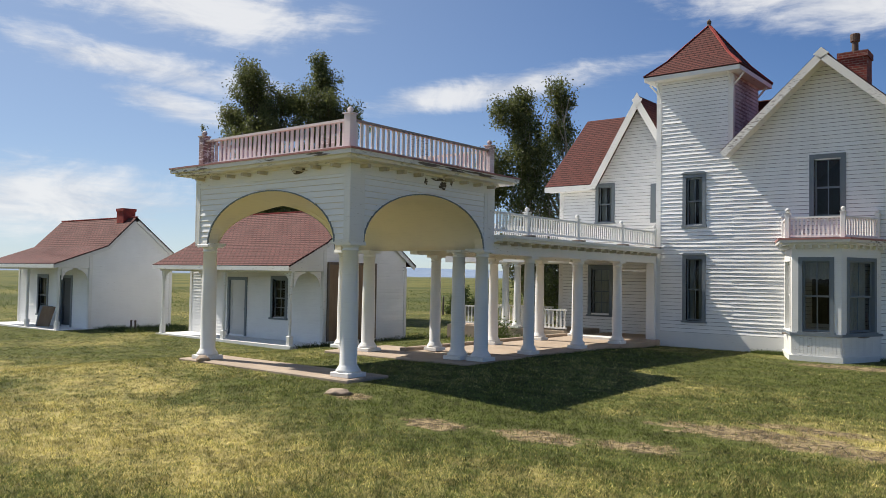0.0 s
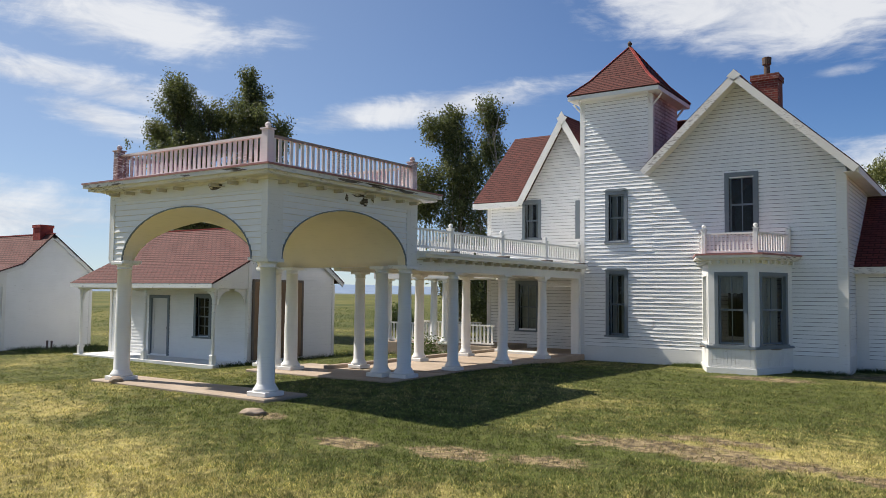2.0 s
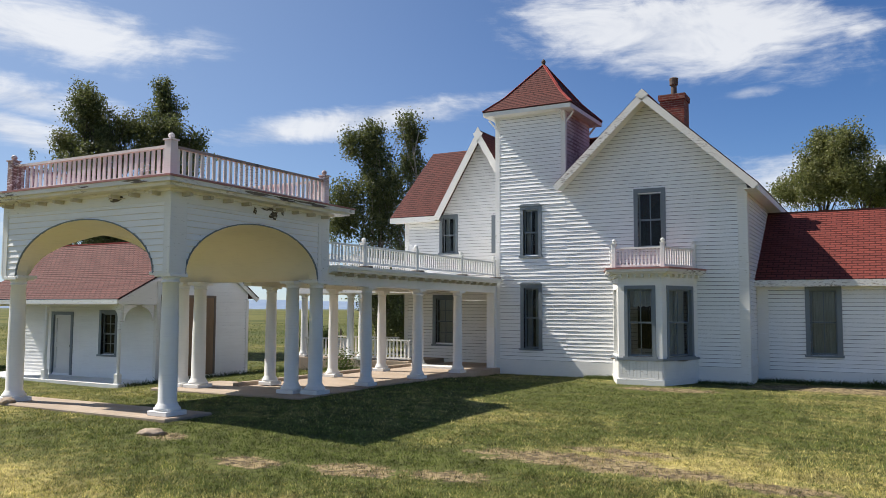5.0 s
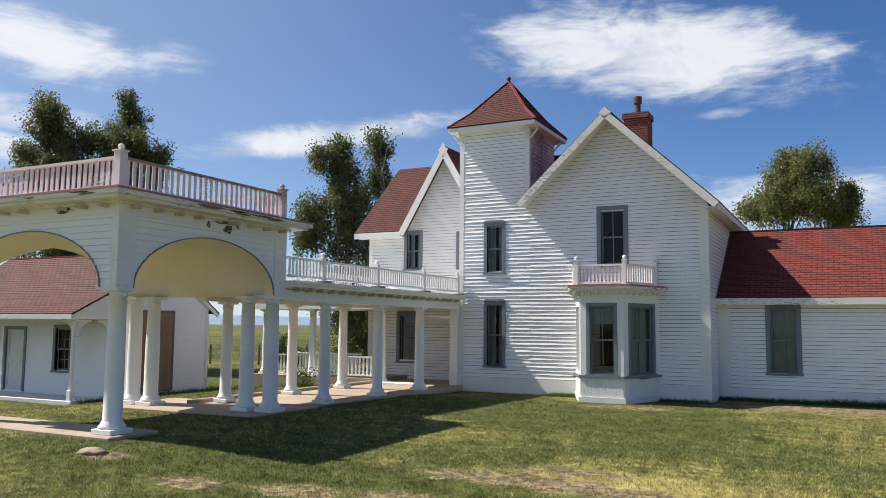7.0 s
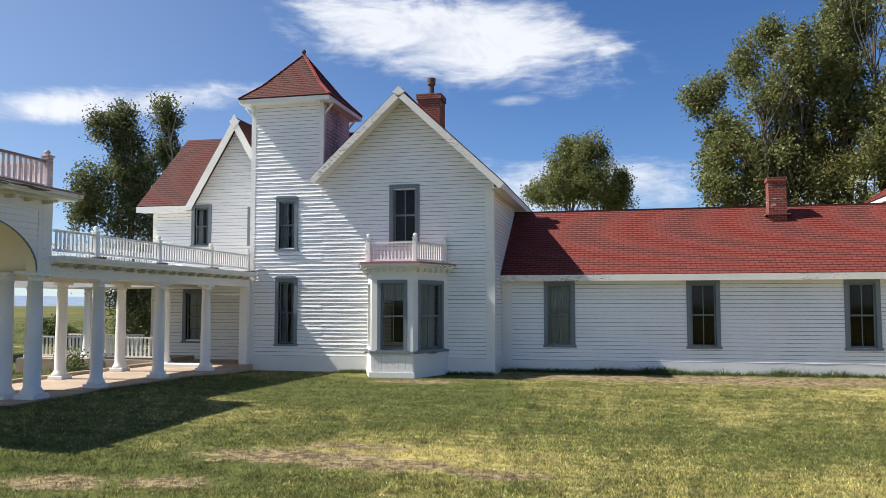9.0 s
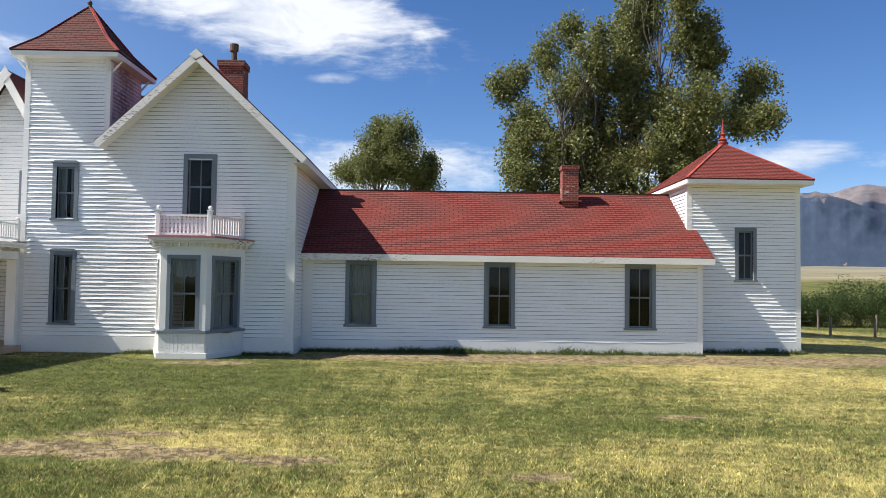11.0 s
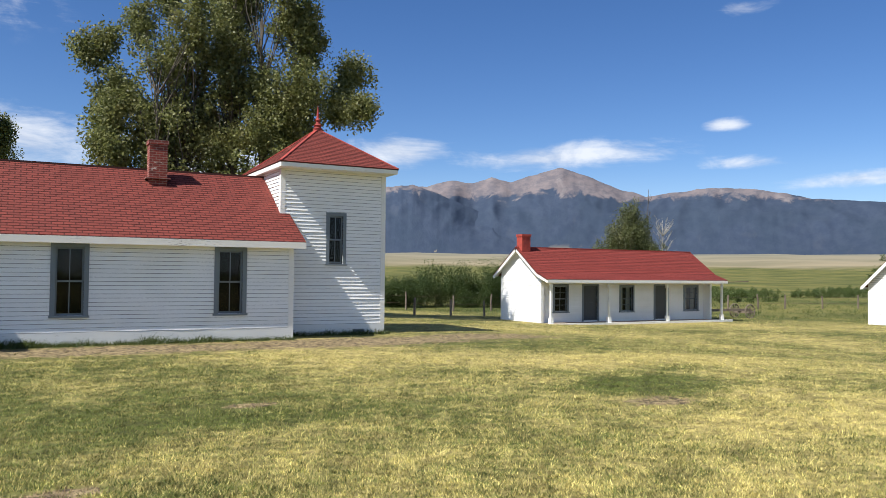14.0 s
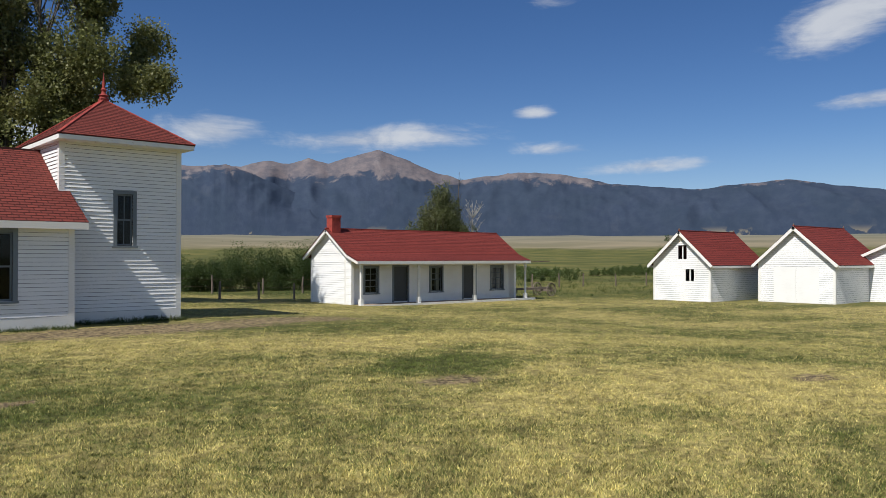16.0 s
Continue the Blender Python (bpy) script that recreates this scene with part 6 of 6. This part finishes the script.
tree("huge many-stemmed cottonwood towering behind the wing", 10.05, 38.3, [(-3.96, 1.37, 8.42, 1.75, 1.82), (-4.61, 1.92, 9.77, 1.03, 1.14), (-5.29, 2.27, 11.76, 0.76, 0.61), (-4.69, 2.61, 12.51, 0.44, 0.38), (-3.51, 1.65, 13.06, 0.67, 1.16), (-2.34, 1.96, 14.46, 0.53, 0.92), (-1.75, -1.12, 12.63, 0.71, 1.04), (-2.21, 0.43, 11.29, 1.4, 1.06), (0.98, 1.22, 15.06, 1.13, 1.64), (-0.05, 0.5, 13.55, 0.49, 0.95), (1.73, 0.9, 16.79, 1.2, 1.05), (2.31, -1.84, 14.83, 0.62, 0.84), (2.47, -0.71, 13.77, 0.6, 1.28), (3.22, -1.62, 13.36, 0.59, 0.92), (3.47, -0.7, 12.25, 0.82, 0.94), (1.32, -0.08, 10.35, 1.82, 1.54), (2.73, -2.27, 10.01, 1.41, 1.28), (1.26, -1.24, 7.94, 1.48, 1.35), (2.77, -1.4, 8.45, 1.09, 1.09), (6.09, -0.12, 11.78, 0.68, 0.62), (5.36, -0.44, 10.67, 0.75, 0.66), (5.62, -2.49, 9.44, 0.6, 0.44), (5.27, -0.31, 9.73, 0.78, 0.34), (-4.94, 0.02, 7.24, 0.81, 0.75), (-1.07, 0.65, 9.58, 1.3, 1.4), (-2.4, 0.4, 8.6, 1.5, 1.2), (-0.2, -0.4, 11.9, 1.0, 1.0), (-0.6, 0.6, 7.6, 1.5, 1.2), (0.9, 0.8, 12.6, 0.9, 0.8), (-2.9, 0.6, 6.2, 1.6, 1.2), (0.2, 0.3, 5.6, 2.2, 1.2), (3.0, 0.2, 6.4, 1.4, 1.2)], [(-2.87, 0.0, 10.87, 0.17), (-1.75, 0.25, 11.5, 0.16), (0.3, 0.17, 16.5, 0.26), (1.86, -0.17, 13.5, 0.18), (3.21, 0.17, 11.72, 0.17), (-2.2, 0.3, 9.0, 0.13)], 165000, 0.074, 5, per=22, clump=0.42)
tree("bushy tree behind the cottage", 49.0, 55.6, [(0.1, 0, 7.3, 0.7, 1.0), (0.3, 0.2, 6.2, 1.3, 1.2), (-0.6, -0.4, 5.3, 1.6, 1.2), (0.8, -0.5, 4.6, 1.8, 1.3), (-0.9, 0.6, 3.9, 2.0, 1.4), (0.3, -0.2, 2.4, 2.4, 1.5)], [(0, 0, 7.4, 0.2)], 42000, 0.070, 6, per=20, mat=DARKLEAF, clump=0.45)
tree("dark round tree beside the sheds", 63.6, 41.7, [(0, 0, 2.1, 1.1, 1.1), (0.9, -0.7, 1.6, 1.1, 1.0)], [(0, 0, 2.8, 0.12)], 12000, 0.07, 7, per=18, clump=0.4, mat=WEEDBUSH)
for i, (x, y, top) in enumerate(((51.0, 55.5, 9.7), (51.9, 54.6, 6.4))):
    t = thing("dead_tree", (x, y, height(x, y) - 0.1), "bare dead grey tree with fine twigs", "tree")
    r2 = random.Random(30 + i)
    z0 = height(x, y) - 0.1
    bm = bmesh.new()
    pts = [Vector((x + r2.uniform(-0.08, 0.08), y, z0 + (top - z0) * k / 8)) for k in range(9)]
    tube(bm, pts, [0.11 * (1 - 0.85 * k / 8) for k in range(9)], 6)
    for q in range(80 if i else 10):
        k = r2.randint(2, 7) if i else r2.randint(3, 7)
        a = pts[k]
        L = r2.uniform(0.8, 2.0) * (1 if i else 0.5)
        ang = r2.uniform(0, 6.28)
        c = a + Vector((math.cos(ang) * L * 0.6, math.sin(ang) * L * 0.6, L * 0.8))
        tube(bm, [a, a.lerp(c, 0.5) + Vector((0, 0, -0.08)), c], [0.022, 0.014, 0.005], 4)
        for _ in range(4):
            e = a.lerp(c, r2.uniform(0.4, 1.0))
            tube(bm, [e, e + Vector((r2.uniform(-0.4, 0.4), r2.uniform(-0.4, 0.4), r2.uniform(0.1, 0.5)))], [0.012, 0.004], 3)
    part("trunk", bm, DEADWOOD if i else BARK, t)


def bush(label, x, y, lobes, leaves, seed, leaf=0.10, mat=None):
    rng = np.random.default_rng(seed)
    z0 = height(x, y)
    centres, sizes = [], []
    for dx, dy, rx, rz in lobes:
        for _ in range(22):
            a, q = rng.random() * 6.28, rng.random() ** 0.5
            h = rng.random()
            centres.append((x + dx + math.cos(a) * rx * q, y + dy + math.sin(a) * rx * q, z0 + 0.2 + h * rz * (1 - 0.45 * q)))
            sizes.append(0.4 * rng.uniform(0.6, 1.3) * max(0.6, rz / 2.4))
    return tagged(part_mesh("bush", leaf_mesh("bush", np.array(centres), np.array(sizes), leaves, leaf, rng), mat or BUSHLEAF), label, "bush", "willow bushes")


for i, (x, y, s) in enumerate(((27.5, 57.0, 1.0), (31.5, 57.5, 1.25), (35.0, 56.0, 1.2), (24.0, 58.0, 0.95), (38.5, 57.5, 0.9))):
    bush("dense green willow bush at the meadow's edge", x, y, [(0, 0, 2.0 * s, 2.9 * s), (1.6 * s, 0.4, 1.6 * s, 2.3 * s), (-1.5 * s, -0.2, 1.5 * s, 2.2 * s)], 26000, 40 + i, 0.055, WEEDBUSH)
bush("rounded green bush out in the meadow", -30.2, 40.3, [(0, 0, 1.3, 1.6)], 7000, 50, 0.06, WEEDBUSH)
bush("low green shrub beside the walkway", -14.3, 20.6, [(0, 0, 0.3, 0.34)], 900, 51, 0.035)
for i, (x, y) in enumerate(((58, 62), (66, 60), (72, 68), (84, 72), (100, 96), (96, 70), (120, 84), (70, 110))):
    bush("low green reeds out in the meadow", x, y, [(0, 0, 3.2, 1.0), (4.2, 0.6, 2.8, 0.9), (-3.8, 0.3, 2.6, 0.9)], 7000, 60 + i, 0.07)

# ---- fences, farm things ----
for i, (x, y) in enumerate(((16.5, 40.9), (18.8, 41.1), (21.2, 41.4), (23.6, 41.6), (26.0, 41.9))):
    bm = bmesh.new()
    r2 = random.Random(400 + i)
    tube(bm, [Vector((0, 0, -0.2)), Vector((r2.uniform(-0.04, 0.04), 0, 0.95))], [0.07, 0.06], 7)
    p = part("fence_post", bm, OLDWOOD)
    p.location = (x, y, height(x, y))
    tagged(p, "weathered round fence post behind the lawn", "fence post", "lawn fence posts")
for i in range(22):
    x, y = 19.0 + 3.2 * i, 52.5 - 0.55 * i + 0.5 * math.sin(i * 1.7)
    bm = bmesh.new()
    r2 = random.Random(200 + i)
    hgt = r2.uniform(1.05, 1.3)
    tube(bm, [Vector((0, 0, -0.2)), Vector((r2.uniform(-0.04, 0.04), 0, hgt * 0.5)), Vector((r2.uniform(-0.08, 0.08), 0, hgt))], [0.075, 0.07, 0.06], 7)
    p = part("fence_post", bm, OLDWOOD)
    p.location = (x, y, height(x, y))
    tagged(p, "weathered round wooden fence post in the meadow", "fence post", "meadow fence posts")
for i in range(10):
    x, y = -36.0 + 2.7 * i, 36.0 + 1.1 * i
    bm = bmesh.new()
    r2 = random.Random(300 + i)
    tube(bm, [Vector((0, 0, -0.2)), Vector((r2.uniform(-0.05, 0.05), 0, 1.15))], [0.07, 0.055], 7)
    p = part("fence_post", bm, OLDWOOD)
    p.location = (x, y, height(x, y))
    tagged(p, "weathered round wooden fence post in the meadow", "fence post", "meadow fence posts")
for k, z in enumerate((0.45, 0.95)):
    bm = bmesh.new()
    pts = [Vector((19.0 + 3.2 * i, 52.4 - 0.55 * i + 0.5 * math.sin(i * 1.7), height(19.0 + 3.2 * i, 52.5 - 0.55 * i) + z)) for i in range(22)]
    tube(bm, pts, [0.008] * len(pts), 4)
    tagged(part("fence_wire", bm, IRON), "thin rusty fence wire strung along the meadow posts", "wire")
wag = thing("wagon_gear", (41.0, 37.0, height(41, 37)), "old dark wooden wagon running gear with spoked wheels", "wagon")
for x, y, r in ((39.2, 37.4, 0.34), (42.0, 36.6, 0.42), (39.4, 38.6, 0.34), (42.2, 38.0, 0.42)):
    z = height(x, y) + r
    bm = bmesh.new()
    n = 20
    ring = [Vector((x + r * math.cos(6.2832 * k / n), y, z + r * math.sin(6.2832 * k / n))) for k in range(n + 1)]
    tube(bm, ring, [0.04] * (n + 1), 5)
    for k in range(10):
        a = 6.2832 * k / 10
        tube(bm, [Vector((x, y, z)), Vector((x + r * math.cos(a), y, z + r * math.sin(a)))], [0.03, 0.022], 4)
    part("wheel", bm, OLDWOOD, wag, "spoked wooden wheel")
bm = bmesh.new()
beam(bm, (38.6, 38.0, height(40, 38) + 0.52), (42.8, 37.4, height(42, 37) + 0.56), 0.2, 0.14)
beam(bm, (39.3, 37.3, height(40, 38) + 0.38), (39.4, 38.7, height(40, 38) + 0.38), 0.12, 0.12)
beam(bm, (42.1, 36.5, height(42, 37) + 0.42), (42.2, 38.1, height(42, 37) + 0.42), 0.12, 0.12)
part("frame", bm, OLDWOOD, wag)
for x, y, s, c in ((-9.75, 9.35, 0.22, 0.07), (-15.0, 10.35, 0.17, 0.085)):
    bm = bmesh.new()
    bmesh.ops.create_icosphere(bm, subdivisions=3, radius=1.0)
    for v in bm.verts:
        v.co = Vector((v.co.x * s, v.co.y * s * 0.7, v.co.z * c)) * (1 + 0.42 * noise.noise(v.co * 1.9 + Vector((x, y, 0))))
    st = part("rock", bm, STONE, smooth=True)
    st.location = (x, y, height(x, y) + c * 0.3 if x > -12 else 0.15)
    tagged(st, "small tan fieldstone lying by the carriage porch", "rock", "rocks")


# ---- grass ----
def grass(name, label, xs, ys, size, mat, rng, blades, spread, base=None):
    """Tufts of thin bent blades: one triangle pair each."""
    n = len(xs)
    zs = ground_z(xs, ys) if base is None else base
    k = n * blades
    bx = np.repeat(xs, blades) + rng.normal(size=k) * spread
    by = np.repeat(ys, blades) + rng.normal(size=k) * spread
    bz = np.repeat(zs, blades)
    h = np.repeat(size, blades) * rng.uniform(0.5, 1.25, k)
    a = rng.random(k) * 6.2832
    lean = h * rng.uniform(0.3, 1.5, k)
    la = rng.random(k) * 6.2832
    wd = 0.0045 + 0.06 * h
    p0 = np.stack([bx - np.cos(a) * wd, by - np.sin(a) * wd, bz - 0.01], 1)
    p1 = np.stack([bx + np.cos(a) * wd, by + np.sin(a) * wd, bz - 0.01], 1)
    p2 = np.stack([bx + np.cos(la) * lean, by + np.sin(la) * lean, bz + h], 1)
    co = np.stack([p0, p1, p2], 1).reshape(-1, 3)
    me = bpy.data.meshes.new(name)
    me.vertices.add(len(co))
    me.vertices.foreach_set("co", co.ravel())
    me.loops.add(len(co))
    me.loops.foreach_set("vertex_index", np.arange(len(co)))
    me.polygons.add(k)
    me.polygons.foreach_set("loop_start", np.arange(k) * 3)
    me.update(calc_edges=True)
    return tagged(part_mesh(name, me, mat), label, "grass", kind="stuff")


def on_lawn(x, y):
    """True where grass may grow: off the slabs, walls and floors."""
    house_area = (y > 24.1) & (x > -18.8) & (x < 12.9) & ~((x > -2.9) & (y < 25.62)) & ~((x > 9.3) & (y < 26.8))
    slabs = ((x > -15.75) & (x < -10.45) & (y > 10.25) & (y < 11.25)) | ((x > -15.0) & (x < -10.5) & (y > 13.9) & (y < 16.2)) | ((x > -13.65) & (x < -10.55) & (y > 16.0) & (y < 26))
    bayed = (x > -6.8) & (x < -4.3) & (y > 22.5) & (y < 24.2)
    cabins = ((x > -27.3) & (x < -19.6) & (y > 16.7) & (y < 22.4)) | ((x > -37.3) & (x < -30.9) & (y > 14.7) & (y < 20.1)) | ((x > 25.2) & (x < 38) & (y > 34.3) & (y < 39)) | ((x > 43.2) & (x < 57.6) & (y > 14) & (y < 29.7))
    return ~(house_area | slabs | bayed | cabins)


rng = np.random.default_rng(11)
u = rng.random(260000)
r = 5.2 * (58 / 5.2) ** u
a = np.radians(rng.uniform(-76, 80, len(u)))
# the lawn goes on underfoot and behind
back_r, back_a = 9.0 * np.sqrt(rng.random(26000)), rng.random(26000) * 6.2832
near_lawn = (back_r < 5.3) | (np.cos(back_a) < 0.2)
r, a = np.concatenate([r, back_r[near_lawn]]), np.concatenate([a, back_a[near_lawn]])
xs, ys = r * np.sin(a) + 1.0, r * np.cos(a) + 0.5
keep = on_lawn(xs, ys)
xs, ys, r = xs[keep], ys[keep], r[keep]
bare = np.zeros(len(xs))
for x, y, rx, ry in SOIL:
    bare = np.maximum(bare, np.exp(-(((xs - x) / rx) ** 2 + ((ys - y) / ry) ** 2)))
keep = rng.random(len(xs)) > np.where(ys > 20, np.minimum(bare * 1.6, 0.93), np.minimum(bare * 1.2, 0.82))
xs, ys, r = xs[keep], ys[keep], r[keep]
clumps = 0.6 + 0.8 * (0.5 + 0.5 * np.sin(xs * 1.3 + 2 * np.sin(ys * 0.7)) * np.sin(ys * 1.1 + np.sin(xs * 0.9)))
grass("lawn_grass", "short mown lawn grass, partly dried to straw", xs, ys, (0.016 + 0.014 * clumps) * (1 + r * 0.010), GRASS, rng, 6, 0.035)
n = 11000
r = 5.5 * (34 / 5.5) ** rng.random(n)
a = np.radians(rng.uniform(-74, 78, n))
xs, ys = r * np.sin(a) + 1.0, r * np.cos(a) + 0.5
keep = on_lawn(xs, ys) & ~((ys > 22.6) & (xs > -4.0) & (xs < 16))
grass("lawn_tufts", "coarse tufts standing out of the mown lawn", xs[keep], ys[keep], rng.uniform(0.024, 0.046, keep.sum()), GRASS, rng, 16, 0.07)
# taller growth along walls and posts
xs = np.concatenate([np.concatenate([rng.uniform(-2.9, 9.3, 1000), rng.uniform(-2.9, 3.2, 500)]), rng.uniform(-7.6, -6.7, 350), rng.uniform(-4.3, -2.9, 160), rng.uniform(9.4, 12.9, 260), rng.uniform(-10.5, -10.3, 300), rng.uniform(-31, -28, 500), rng.uniform(-19.6, -19.2, 350), rng.uniform(-20.5, -14.2, 700)])
ys = np.concatenate([rng.normal(25.42, 0.16, 1500), rng.normal(23.98, 0.13, 350), rng.normal(23.98, 0.12, 160), rng.normal(26.6, 0.14, 260), rng.uniform(16.3, 23.8, 300), rng.uniform(16.1, 20.0, 500), rng.uniform(17.0, 22.3, 350), rng.uniform(22.6, 25.4, 700)])
tall = rng.uniform(0.05, 0.20, len(xs))
tall[1500:2010] *= 0.65
tall[2270:2570] *= 0.30
wild = np.sin(xs[:1500] * 1.3) + np.sin(xs[:1500] * 3.7 + 1.0) + np.sin(xs[:1500] * 0.45)
tall[:1500] *= np.where(wild > 1.5, 1.25, 0.75 + 0.25 * wild.clip(0, 2))
grass("wall_weeds", "dark weeds growing along the foot of the walls", xs, ys, tall, WEED, rng, 6, 0.05)
u = rng.random(16000)
r = 46 * (130 / 46) ** u
a = np.radians(rng.uniform(-76, 82, len(u)))
xs, ys = r * np.sin(a), r * np.cos(a)
keep = on_lawn(xs, ys) & (r > 56)
grass("meadow_grass", "rank green meadow grass beyond the yard", xs[keep], ys[keep], rng.uniform(0.10, 0.26, keep.sum()), BUSHLEAF, rng, 7, 0.25)
